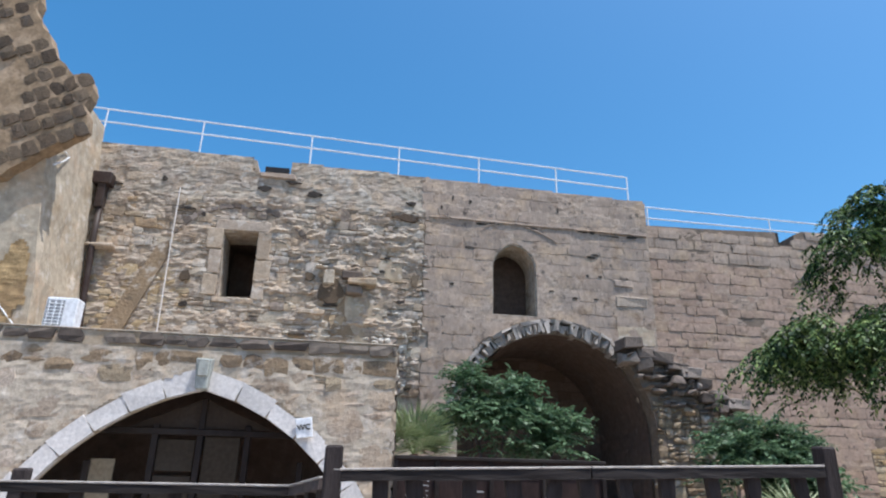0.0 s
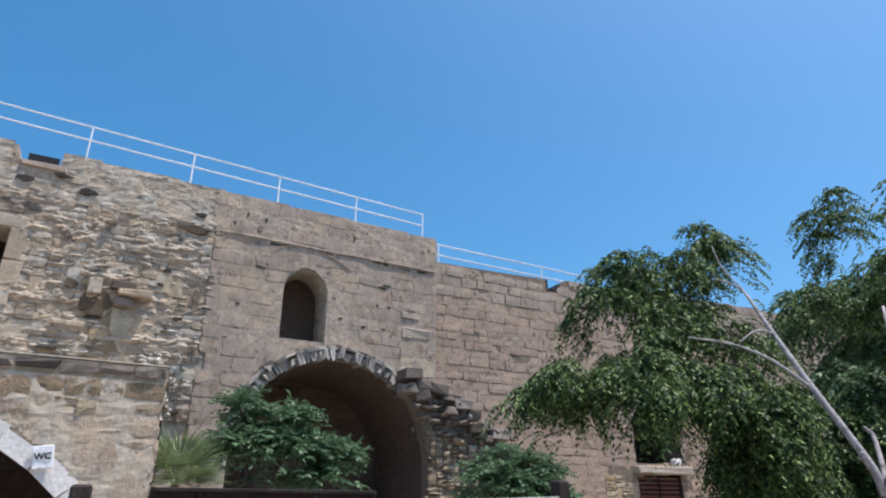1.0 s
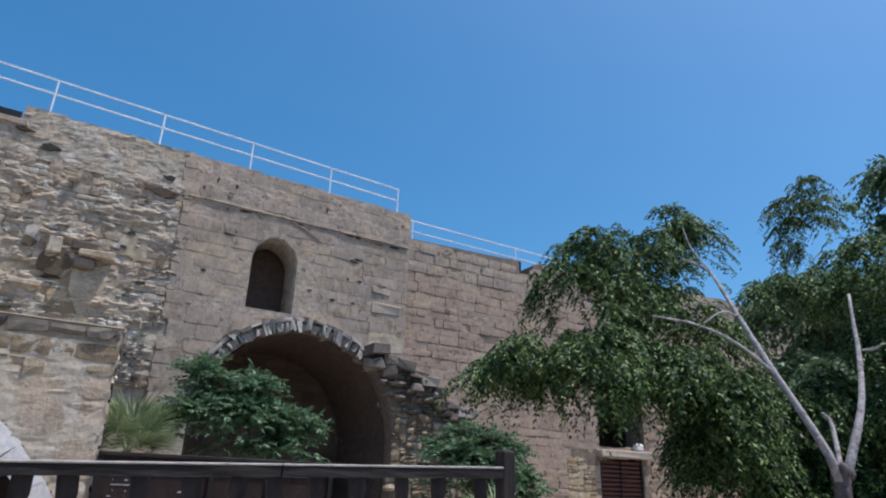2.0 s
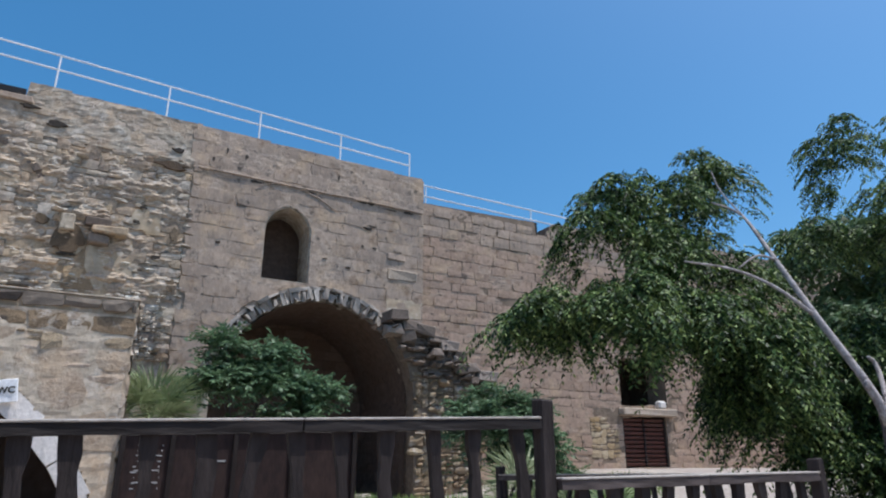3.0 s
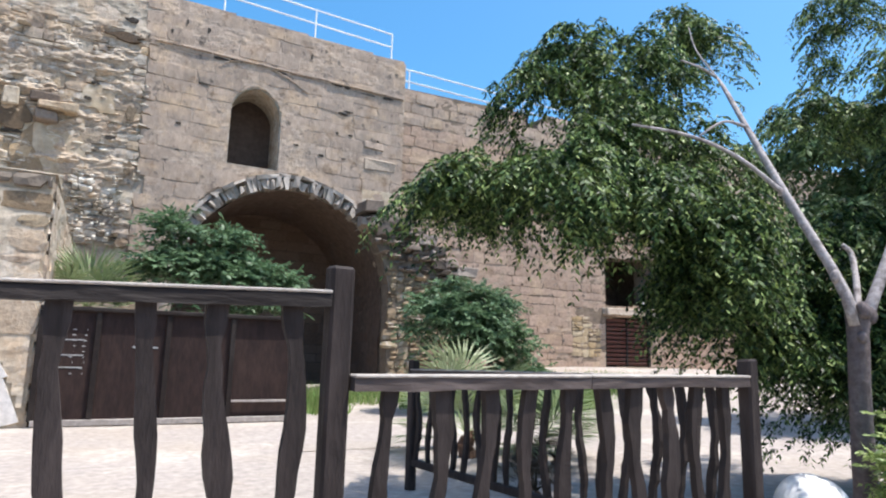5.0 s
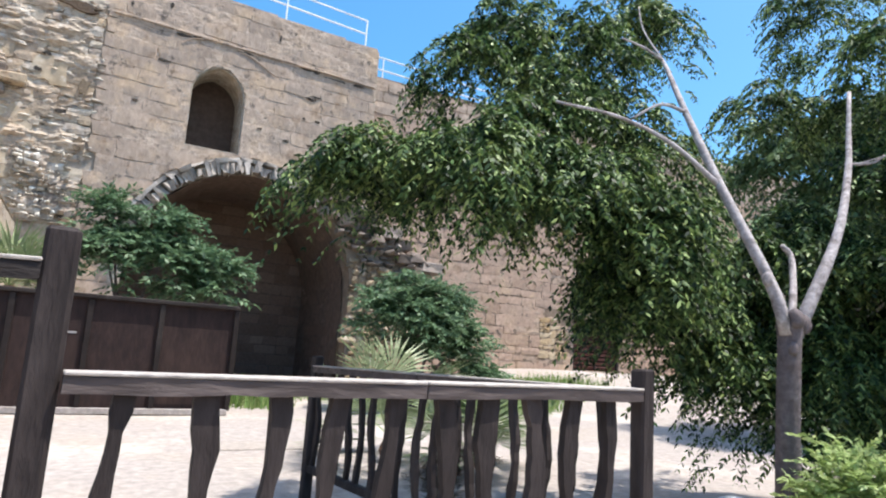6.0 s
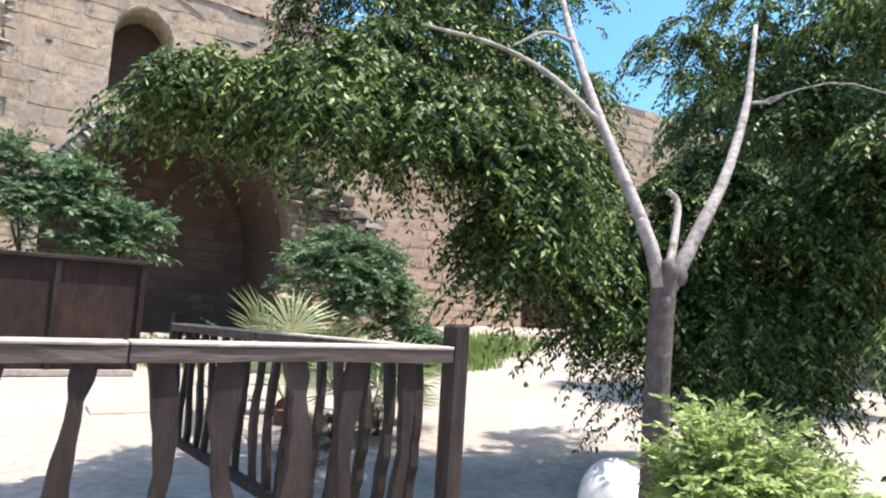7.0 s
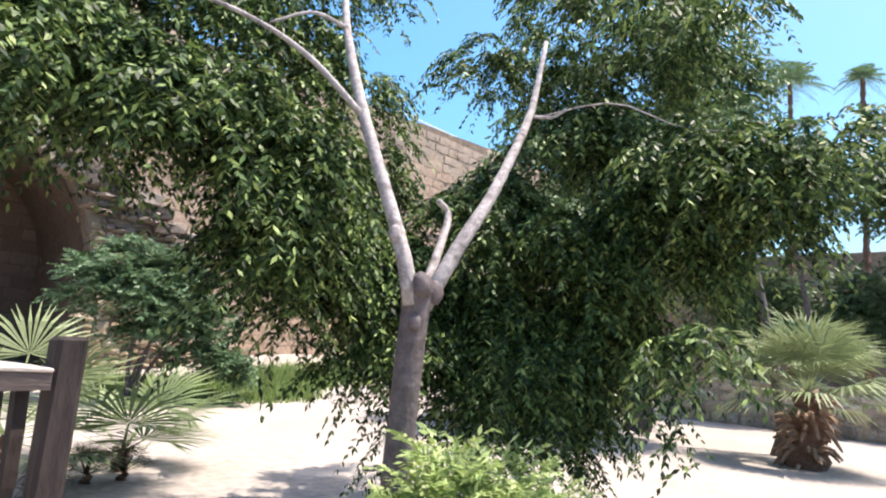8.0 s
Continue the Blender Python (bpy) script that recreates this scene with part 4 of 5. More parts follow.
    grille = part("grille", box((x - 0.29, 15.835, 4.31), (x + 0.05, 15.85, 4.84), 0.004), grey_plastic, ac)
    for k in range(7):
        part("louvre", box((x - 0.28, 15.82, 4.33 + 0.07 * k), (x + 0.04, 15.834, 4.35 + 0.07 * k)), white_paint, grille)
    for dx in (-0.25, -0.13, -0.01):
        part("grille_bar", box((x + dx, 15.805, 4.31), (x + dx + 0.02, 15.819, 4.82)), white_paint, grille)


# ---- railing on the wall ----
def build_railing(x0, x1, y, z, posts, drop, label):
    rail = thing("railing", (x0, y, z(x0) - 1.2), label, "railing")
    for x in posts:
        part("post", tube([(x, y, z(x) - 2.2), (x, y, z(x))], 0.03, 6), white_paint, rail)
    for d in (0.0, drop):
        part("rail", tube([(x0 - 0.4, y, z(x0 - 0.4) - d), (x1, y, z(x1) - d)], 0.032, 6), white_paint, rail)


# ---- fences ----
def baluster_mesh(name, length, rnd, width):
    """A flat board sawn to a wavy outline, standing on z = 0."""
    bm = bmesh.new()
    n, ph, knot = 18, rnd.uniform(0, 6.3), rnd.uniform(0.25, 0.6)
    rows = []
    for i in range(n + 1):
        f = i / n
        s = 0.028 * math.sin(f * 6.0 + ph) + rnd.uniform(-0.005, 0.005)
        w = width * (0.46 + 0.12 * math.sin(f * 11 + 1.3 * ph) + rnd.uniform(-0.04, 0.04) + 0.22 * math.exp(-((f - knot) / 0.06) ** 2))
        if f > 0.9:
            w = width * 0.56
        rows.append([bm.verts.new((s + a * w, b * 0.02, f * length)) for a, b in ((-1, -1), (1, -1), (1, 1), (-1, 1))])
    for a, b in zip(rows, rows[1:]):
        for k in range(4):
            bm.faces.new((a[k], a[(k + 1) % 4], b[(k + 1) % 4], b[k]))
    bm.faces.new(rows[0][::-1]), bm.faces.new(rows[-1])
    me = bpy.data.meshes.new(name)
    bm.to_mesh(me)
    bm.free()
    me.materials.append(wood)
    return me


def build_fence(a, b, rail0, rail1, posts, label, bottom=0.16, step=0.27, seed=1, width=0.09, rail_wood=None, places=None):
    """A run of fence from a to b (plan), its rail's top at rail0 and rail1; posts: (share of the run, top)."""
    rnd = random.Random(seed)
    a, b = Vector((*a, 0)), Vector((*b, 0))
    run = (b - a).normalized()
    ang = math.atan2(run.y, run.x)
    spin = Matrix.Rotation(ang, 4, "Z")
    f = thing("fence", a, label, "fence", "courtyard fence")

    def along(bm):
        bmesh.ops.transform(bm, matrix=Matrix.Translation(a) @ spin, verts=bm.verts)
        return bm

    length = (b - a).length
    pieces = 2 if length > 2 else 1
    for i in range(pieces):
        x0, x1 = length * i / pieces, length * (i + 1) / pieces
        bm = bmesh.new()
        rows, n = [], 10
        for k in range(n + 1):
            x = x0 + 0.004 + (x1 - x0 - 0.008) * k / n
            z = rail0 + (rail1 - rail0) * x / length
            rows.append([bm.verts.new((x, s * 0.045 + rnd.uniform(-0.004, 0.004), z + d + rnd.uniform(-0.004, 0.004))) for s, d in ((-1, -0.054), (1, -0.054), (1, -0.007), (0.8, 0), (-0.8, 0), (-1, -0.007))])
        for p, q in zip(rows, rows[1:]):
            for k in range(6):
                bm.faces.new((p[k], p[(k + 1) % 6], q[(k + 1) % 6], q[k]))
        bm.faces.new(rows[0][::-1]), bm.faces.new(rows[-1])
        rail = part("rail", along(bm), rail_wood or wood_rail, f)
        z0, z1 = rail0 + (rail1 - rail0) * x0 / length, rail0 + (rail1 - rail0) * x1 / length
        # strip added on the rail to carry the bright sunlit edge
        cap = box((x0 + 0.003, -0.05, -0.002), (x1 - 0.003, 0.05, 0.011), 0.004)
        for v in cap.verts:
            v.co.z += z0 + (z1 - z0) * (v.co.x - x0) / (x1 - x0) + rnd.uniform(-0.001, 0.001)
        part("rail_cap", along(cap), sunlit_top_wood, rail, "added pale top strip, coloured as sunlit wood")
    part("bottom_rail", along(box((0, -0.03, bottom - 0.07), (length, 0.03, bottom), 0.01)), wood, f)
    for share, top in posts:
        x = share * length
        part("post", along(box((x - 0.045, -0.045, -0.05), (x + 0.045, 0.045, top), 0.012, 0.006, rnd=rnd)), wood, f)
    places = places or [(i + 0.5) * length / int(length / step) + rnd.uniform(-0.03, 0.03) for i in range(int(length / step))]
    shapes = [baluster_mesh("baluster", 1.0, rnd, width) for _ in range(6)]
    for x in places:
        z1 = rail0 + (rail1 - rail0) * x / length - 0.05
        ob = new("baluster", rnd.choice(shapes))
        ob.parent = f
        ob.matrix_basis = Matrix.Translation(a * 0 + run * x + Vector((0, 0, bottom - 0.02))) @ spin @ Matrix.Diagonal((rnd.uniform(0.85, 1.2) * rnd.choice((-1, 1)), 1, z1 - bottom + 0.02, 1))
    return f


# ---- container, plants ----
def build_container():
    c = thing("metal_container", (6.5, 15.2, 0), "low rust-brown sheet-metal container with framed panels and chalk marks", "container")
    x0, x1, y0, y1, z1 = 4.38, 8.66, 15.2, 15.95, 1.94
    part("body", box((x0 + 0.03, y0 + 0.04, 0.08), (x1 - 0.03, y1, z1 - 0.05)), rust, c)
    part("top_plate", box((x0 - 0.04, y0 - 0.05, z1 - 0.05), (x1 + 0.04, y1 + 0.04, z1 + 0.02), 0.01), rust_frame, c)
    xs = [x0, 5.2, 6.3, 7.4, x1]
    for x in xs:
        part("upright", box((x - 0.045, y0 - 0.02, 0.1), (x + 0.045, y0 + 0.05, z1 - 0.06), 0.008), rust_frame, c)
    part("bottom_frame", box((x0, y0 - 0.03, 0.02), (x1, y0 + 0.05, 0.12), 0.008), bare_metal, c)
    part("hinge_bar", box((7.45, y0 - 0.05, 0.38), (8.55, y0 - 0.01, 0.42), 0.004), bare_metal, c)
    rnd = random.Random(3)
    for x in (4.62, 4.84, 5.0):
        for k in range(9):
            part("chalk_mark", box((x + rnd.uniform(-0.05, 0.05), y0 + 0.034, 0.85 + k * 0.09), (x + 0.02 + rnd.uniform(0, 0.03), y0 + 0.039, 0.87 + k * 0.09)), chalk, c)
    for z in (0.95, 1.15, 1.4):
        part("chalk_mark", box((4.62, y0 + 0.032, z), (5.02, y0 + 0.037, z + 0.02)), chalk, c)
    part("chalk_mark", box((5.75, y0 + 0.032, 1.3), (6.15, y0 + 0.037, 1.33)), chalk, c)


def sprays(rnd, anchors, heads, length, pairs, leaf, width, droop):
    """Compound leaves as arrays: each a hanging stalk with leaflets on both sides. anchors, heads: n x 3."""
    n = len(anchors)
    L = rnd.uniform(0.7, 1.25, n) * length
    d = heads / np.linalg.norm(heads, axis=1, keepdims=True)
    f = (np.arange(pairs) + 0.6) / pairs
    down = np.array([0, 0, -1.0])
    pos = anchors[:, None, :] + d[:, None, :] * (L[:, None] * f)[..., None] + down * (droop * L[:, None] * f ** 2)[..., None]
    tang = d[:, None, :] + down * (2 * droop * f)[None, :, None]
    tang /= np.linalg.norm(tang, axis=2, keepdims=True)
    flat = np.cross(tang, rnd.normal(0, 0.35, (n, 1, 3)) + np.array([0, 0, 1.0]) + d[:, None, :] * 0.4)
    flat /= np.linalg.norm(flat, axis=2, keepdims=True) + 1e-9
    vs = []
    for s in (-1, 1):
        lean = flat * s * 0.75 + tang * 0.65 + down * 0.35 * min(1, droop + 0.3) + rnd.normal(0, 0.18, pos.shape)
        lean /= np.linalg.norm(lean, axis=2, keepdims=True)
        size = leaf * rnd.uniform(0.75, 1.25, (n, pairs, 1))
        wide = np.cross(lean, rnd.normal(0, 1, pos.shape) * 0.5 + np.array([0, 0, 1.0]))
        wide /= np.linalg.norm(wide, axis=2, keepdims=True) + 1e-9
        mid = pos + lean * size * 0.45
        vs.append(np.stack([pos, mid + wide * size * width, pos + lean * size, mid - wide * size * width], axis=2))
    v = np.concatenate([q.reshape(-1, 3) for q in vs])
    return v, np.arange(len(v)).reshape(-1, 4)


def blob_points(rnd, blobs, fill=0.55):
    """Points in the outer part of ellipsoids, as rows of x, y, z, and directions outwards."""
    P, D = [], []
    for cx, cy, cz, rx, ry, rz, n in blobs:
        u = rnd.normal(0, 1, (int(n), 3))
        u /= np.linalg.norm(u, axis=1, keepdims=True)
        r = rnd.uniform(fill, 1.0, (int(n), 1))
        lump = 1 + 0.22 * np.sin(u[:, :1] * 5 + cx) * np.cos(u[:, 1:2] * 6 + cy) + 0.12 * np.sin(u[:, 2:] * 9)
        P.append(np.array([cx, cy, cz]) + u * r * lump * np.array([rx, ry, rz]))
        D.append(u)
    return np.concatenate(P), np.concatenate(D)


def strand_points(rnd, blobs, each=7):
    """Points along pendulous twigs that start in the upper part of ellipsoids and hang down by uneven lengths."""
    P, D = [], []
    for cx, cy, cz, rx, ry, rz, n in blobs:
        k = int(n / each)
        clump = rnd.normal(0, 1, (max(5, k // 7), 3))
        clump /= np.linalg.norm(clump, axis=1, keepdims=True)
        u = clump[rnd.integers(0, len(clump), k)] + rnd.normal(0, 0.22, (k, 3))
        u /= np.linalg.norm(u, axis=1, keepdims=True)
        u[:, 2] = np.abs(u[:, 2]) * 0.9 - 0.15
        start = np.array([cx, cy, cz]) + u * rnd.uniform(0.45, 1.05, (k, 1)) * np.array([rx, ry, rz])
        fall = rz * rnd.choice([0.35, 0.7, 1.1, 1.6], k, p=[0.3, 0.3, 0.25, 0.15]) * rnd.uniform(0.8, 1.2, k)
        sway = rnd.normal(0, 0.10, (k, 3)) * np.array([1, 1, 0])
        for j in range(each):
            f = j / (each - 1)
            P.append(start + np.array([0, 0, -1.0]) * (fall * f)[:, None] + sway * f + u * np.array([0.25, 0.25, 0]) * f * (1 - f) + rnd.normal(0, 0.03, (k, 3)))
            D.append(u * np.array([1, 1, 0.2]) + rnd.normal(0, 0.5, (k, 3)))
    return np.concatenate(P), np.concatenate(D)


def tuft_points(rnd, blobs, each=12):
    """Starts and headings of fronds that spread like small domes from shared twig ends."""
    P, D = [], []
    for cx, cy, cz, rx, ry, rz, n in blobs:
        k = max(3, int(n / each))
        u = rnd.normal(0, 1, (k, 3))
        u /= np.linalg.norm(u, axis=1, keepdims=True)
        u[:, 2] = np.where(u[:, 2] < -0.2, -u[:, 2], u[:, 2])
        start = np.array([cx, cy, cz]) + u * rnd.uniform(0.25, 1.0, (k, 1)) * np.array([rx, ry, rz])
        turn = rnd.uniform(0, 6.28, k)
        for j in range(each):
            a = turn + j * 2.4 + rnd.normal(0, 0.2, k)
            e = rnd.uniform(-0.25, 0.95, k)
            P.append(start + rnd.normal(0, 0.02, (k, 3)))
            D.append(np.stack([np.cos(a) * np.cos(e), np.sin(a) * np.cos(e), np.sin(e)], axis=1) + u * np.array([0.5, 0.5, 0.25]))
    return np.concatenate(P), np.concatenate(D)


def dome_crown(name, parent, mat, blobs, seed, length, pairs, leaf, width, droop, strands=0.4):
    """A crown of drooping domes of feather leaves with some hanging twigs below."""
    rnd = np.random.default_rng(seed)
    p, d = tuft_points(rnd, [(*b[:6], b[6] * (1 - strands)) for b in blobs])
    q, e = strand_points(rnd, [(*b[:6], b[6] * strands) for b in blobs])
    e = e * np.array([1, 1, 0.35]) + np.array([0, 0, 0.15])
    v, f = sprays(rnd, np.concatenate([p, q]), np.concatenate([d, e]), length, pairs, leaf, width, droop)
    return raw(name, v, f, mat, parent)


def crown(name, parent, mat, blobs, seed, length, pairs, leaf, width, droop, fill=0.5, lift=0.2, label="", hanging=False):
    rnd = np.random.default_rng(seed)
    p, d = strand_points(rnd, blobs) if hanging else blob_points(rnd, blobs, fill)
    head = d * np.array([1, 1, 0.35]) + rnd.normal(0, 0.35, d.shape) + np.array([0, 0, lift])
    v, f = sprays(rnd, p, head, length, pairs, leaf, width, droop)
    return raw(name, v, f, mat, parent, label)


def build_tree():
    t = thing("tree", (10.27, 5.75, 0.0), "young tree with forked grey-brown trunk and drooping feathery foliage", "tree")
    trunk = part("trunk", tube(curve_points([(10.32, 5.79, -0.05), (10.28, 5.77, 0.65), (10.27, 5.75, 1.28), (10.28, 5.74, 1.64), (10.28, 5.74, 1.8)], 14),
                               [0.098, 0.092, 0.087, 0.083, 0.08, 0.078, 0.077, 0.076, 0.076, 0.077, 0.08, 0.086, 0.082, 0.05], 12, wobble=0.04), bark, t, smooth=True)
    limbs = [
        ([(10.24, 5.73, 1.66), (10.17, 5.8, 2.01), (10.123, 6.175, 2.79), (10.187, 6.53, 3.47), (10.4, 6.9, 4.02), (10.574, 7.11, 4.257)], 0.048, 0.014),
        ([(10.13, 6.15, 2.74), (9.83, 6.37, 3.08), (9.5, 6.6, 3.28), (9.037, 6.79, 3.344)], 0.022, 0.011),
        ([(10.187, 6.53, 3.47), (9.95, 6.58, 3.49), (9.7, 6.65, 3.33)], 0.016, 0.009),
        ([(10.574, 7.11, 4.257), (10.35, 7.15, 4.34), (10.1, 7.17, 4.36)], 0.016, 0.009),
        ([(10.32, 5.72, 1.66), (10.536, 5.67, 2.06), (10.74, 5.68, 2.33), (10.95, 5.72, 2.625), (11.36, 5.88, 3.12), (11.55, 5.97, 3.45), (11.74, 6.05, 3.9)], 0.047, 0.018),
        ([(11.36, 5.88, 3.12), (11.45, 5.75, 3.12), (11.52, 5.68, 3.18)], 0.015, 0.009),
        ([(10.34, 5.76, 1.72), (10.56, 5.88, 2.02), (10.74, 6.0, 2.28), (10.66, 6.02, 2.36)], 0.03, 0.02),
        ([(11.36, 5.9, 3.1), (11.65, 5.4, 3.22), (11.95, 5.05, 3.08), (12.35, 4.75, 3.1), (12.7, 4.5, 3.05)], 0.006, 0.005),
        ([(10.574, 7.11, 4.257), (10.62, 7.4, 4.7), (10.75, 7.6, 5.1)], 0.012, 0.006),
    ]
    for pts, r0, r1 in limbs:
        n = 14
        part("limb", tube(curve_points(pts, n), list(np.linspace(r0, r1, n)), 8, wobble=0.05), bark_pale, trunk, smooth=True)
    for (x, y, z), r in (((10.25, 5.67, 1.76), 0.055), ((10.14, 5.80, 2.03), 0.036), ((10.36, 5.69, 1.74), 0.048), ((10.23, 5.69, 1.56), 0.035)):
        knot = bmesh.new()
        bmesh.ops.create_icosphere(knot, subdivisions=3, radius=r, matrix=Matrix.Translation((x, y, z)) @ Matrix.Diagonal((1, 1, 1.35, 1)))
        for v in knot.verts:
            v.co += (v.co - Vector((x, y, z))) * 0.35 * noise.noise(v.co * 14)
        part("knot", knot, bark_pale if z > 2 else bark, trunk, smooth=True)
    left = [(8.16, 7.67, 2.83, 0.62, 0.50, 0.29, 700), (8.79, 7.20, 2.87, 0.70, 0.50, 0.40, 1000), (9.41, 6.95, 2.79, 0.62, 0.45, 0.46, 900), (10.04, 6.82, 2.47, 0.48, 0.45, 0.57, 640), (10.26, 7.05, 2.1, 0.44, 0.41, 0.46, 500)]
    behind = [(10.77, 7.4, 2.25, 0.5, 0.5, 0.6, 1300), (11.3, 7.3, 2.0, 0.55, 0.5, 0.5, 1100), (11.08, 7.55, 2.82, 0.53, 0.45, 0.37, 420)]
    top = [(9.5, 8.15, 4.45, 0.75, 0.6, 0.5, 420), (8.85, 8.0, 3.95, 0.45, 0.45, 0.35, 170), (10.29, 7.84, 4.61, 0.62, 0.54, 0.46, 240), (11.5, 8.18, 5.4, 0.55, 0.5, 0.55, 320), (10.78, 7.97, 4.1, 0.7, 0.63, 0.55, 250), (9.73, 7.74, 3.97, 0.53, 0.45, 0.41, 210), (10.24, 7.53, 3.65, 0.62, 0.45, 0.46, 220), (9.3, 7.47, 3.39, 0.44, 0.41, 0.32, 140), (10.98, 7.68, 3.6, 0.5, 0.45, 0.42, 150)]
    right = [(12.75, 7.5, 4.42, 0.55, 0.5, 0.42, 230), (13.8, 7.5, 5.8, 0.85, 0.8, 0.65, 310), (13.95, 7.45, 6.5, 0.32, 0.32, 0.3, 70), (13.2, 6.6, 4.2, 0.6, 0.6, 0.6, 310), (12.6, 6.15, 3.3, 0.58, 0.55, 0.5, 620), (12.42, 5.47, 2.45, 0.5, 0.45, 0.36, 720), (13.05, 5.31, 2.62, 0.62, 0.5, 0.36, 420), (12.7, 6.0, 1.7, 0.5, 0.5, 0.5, 1100), (12.2, 6.15, 2.25, 0.55, 0.5, 0.45, 700),
             (12.62, 5.48, 4.09, 0.7, 0.6, 0.42, 270), (13.1, 5.4, 4.6, 0.7, 0.6, 0.32, 170), (12.3, 5.0, 2.9, 0.5, 0.42, 0.38, 520), (12.75, 4.26, 2.9, 0.53, 0.41, 0.36, 120), (12.47, 4.7, 2.6, 0.4, 0.36, 0.34, 240), (12.51, 6.13, 4.63, 0.55, 0.5, 0.36, 170), (11.4, 4.55, 3.75, 0.5, 0.35, 0.2, 45), (11.5, 4.7, 1.5, 0.16, 0.14, 0.3, 70)]
    low = [(12.2, 6.55, 1.5, 0.72, 0.6, 0.58, 1500), (12.95, 6.75, 1.3, 0.68, 0.6, 0.55, 1200), (12.4, 7.3, 1.6, 0.85, 0.45, 0.75, 1000), (12.2, 6.8, 2.5, 0.75, 0.54, 0.6, 1000), (11.28, 6.95, 1.4, 0.35, 0.36, 0.37, 260)]
    dome_crown("crown", t, leaf_tree, left + behind + top + right + low, 7, 0.32, 10, 0.066, 0.18, 0.95)


def build_back_tree():
    t = thing("tree", (20.6, 9.6, 0.3), "tall leafy tree behind the young one", "tree")
    part("trunk", tube(curve_points([(20.6, 9.6, 0.2), (20.5, 9.4, 3), (20.6, 8.9, 8.2)], 8), list(np.linspace(0.28, 0.12, 8)), 10, wobble=0.05), bark, t, smooth=True)
    blobs = [(20.5, 8.75, 9.2, 0.4, 0.4, 0.7, 120), (20.9, 8.7, 8.2, 0.5, 0.5, 0.6, 110), (22.3, 11.4, 7.0, 1.5, 1.4, 1.0, 320), (19.4, 11.0, 6.2, 1.2, 1.2, 0.9, 300), (21.5, 10.6, 5.2, 2.0, 1.6, 1.3, 600), (24.2, 11.0, 5.6, 1.8, 1.5, 1.4, 420), (18.6, 10.4, 3.8, 1.4, 1.2, 1.2, 460)]
    dome_crown("crown", t, leaf_far, blobs, 17, 0.8, 9, 0.19, 0.2, 0.8, 0.2)


def build_bush(base, blobs, mat, seed, label, length=0.3, leaf=0.12, droop=0.15, pairs=6, feathery=False):
    t = thing("bush", base, label, "bush")
    rnd = random.Random(seed)
    for i in range(5):
        b = blobs[i % len(blobs)]
        tip = (b[0] + rnd.uniform(-0.4, 0.4) * b[3], b[1], b[2] + rnd.uniform(0, 0.5) * b[5])
        part("stem", tube(curve_points([(base[0] + rnd.uniform(-0.1, 0.1), base[1], base[2] - 0.05), ((base[0] + tip[0]) / 2 + rnd.uniform(-0.15, 0.15), base[1], (base[2] + tip[2]) / 2), tip], 7),
                          list(np.linspace(0.05, 0.015, 7)), 6), bark, t)
    if feathery:
        dome_crown("leaves", t, mat, blobs, seed, length, pairs, leaf, 0.19, droop, 0.1)
    else:
        crown("leaves", t, mat, blobs, seed, length, pairs, leaf, 0.2, droop, 0.3, 0.45)


def frond_arrays(base, out, rise, size, rnd, blades=26, droop=0.06):
    """One fan leaf: a stalk and long blades spreading from its end."""
    base = Vector(base)
    end = base + Vector((out[0], out[1], rise))
    axis = (end - base).normalized()
    side = axis.cross(Vector((0, 0, 1))).normalized()
    up = side.cross(axis)
    verts, faces = [], []

    def quad(a, b, c, d):
        k = len(verts)
        verts.extend([tuple(a), tuple(b), tuple(c), tuple(d)])
        faces.append((k, k + 1, k + 2, k + 3))

    quad(base - side * 0.02, base + side * 0.02, end, end - side * 0.014)
    for i in range(blades):
        ang = radians(-105 + 210 * i / (blades - 1) + rnd.uniform(-3, 3))
        d = axis * math.cos(ang) + side * math.sin(ang)
        length = size * (0.72 + 0.28 * math.cos(ang * 0.7)) * rnd.uniform(0.9, 1.08)
        w = d.cross(up).normalized() * size * 0.025
        bend = up * 0.08 * size * math.cos(ang)
        mid = end + d * length * 0.55 + bend
        tip = end + d * length + Vector((0, 0, -droop * length * rnd.uniform(0.3, 1.2)))
        k = len(verts)
        verts.extend([tuple(mid - w), tuple(tip), tuple(mid + w)])
        faces.append((2, k, k + 1, k + 2))
    return verts, faces


def build_fan_palm(base, trunk_h, fronds, size, seed, label, stalk=0.7, trunk_r=0.1, low=-0.1, high=1.2, blade=None):
    t = thing("fan_palm", base, label, "palm")
    rnd = random.Random(seed)
    b = Vector(base)
    n = 10
    pts = [b + Vector((0.03 * math.sin(i), 0.02 * math.cos(i * 2), trunk_h * i / (n - 1) - 0.03)) for i in range(n)]
    part("trunk", tube(pts, [trunk_r * (1.15 if i % 2 else 0.95) * (1.2 - 0.3 * i / n) for i in range(n)], 9, wobble=0.12, rnd=rnd), palm_bark, t)
    for i in range(fronds):
        a = i * 2.4 + rnd.uniform(-0.3, 0.3)
        e = low + (high - low) * ((i + 0.5) / fronds)
        reach = stalk * rnd.uniform(0.8, 1.15)
        v, f = frond_arrays(b + Vector((0, 0, trunk_h * rnd.uniform(0.85, 1.0))), (math.cos(a) * math.cos(e) * reach, math.sin(a) * math.cos(e) * reach), math.sin(e) * reach, size, rnd)
        raw("frond", v, f, blade or leaf_palm, t)
    return t


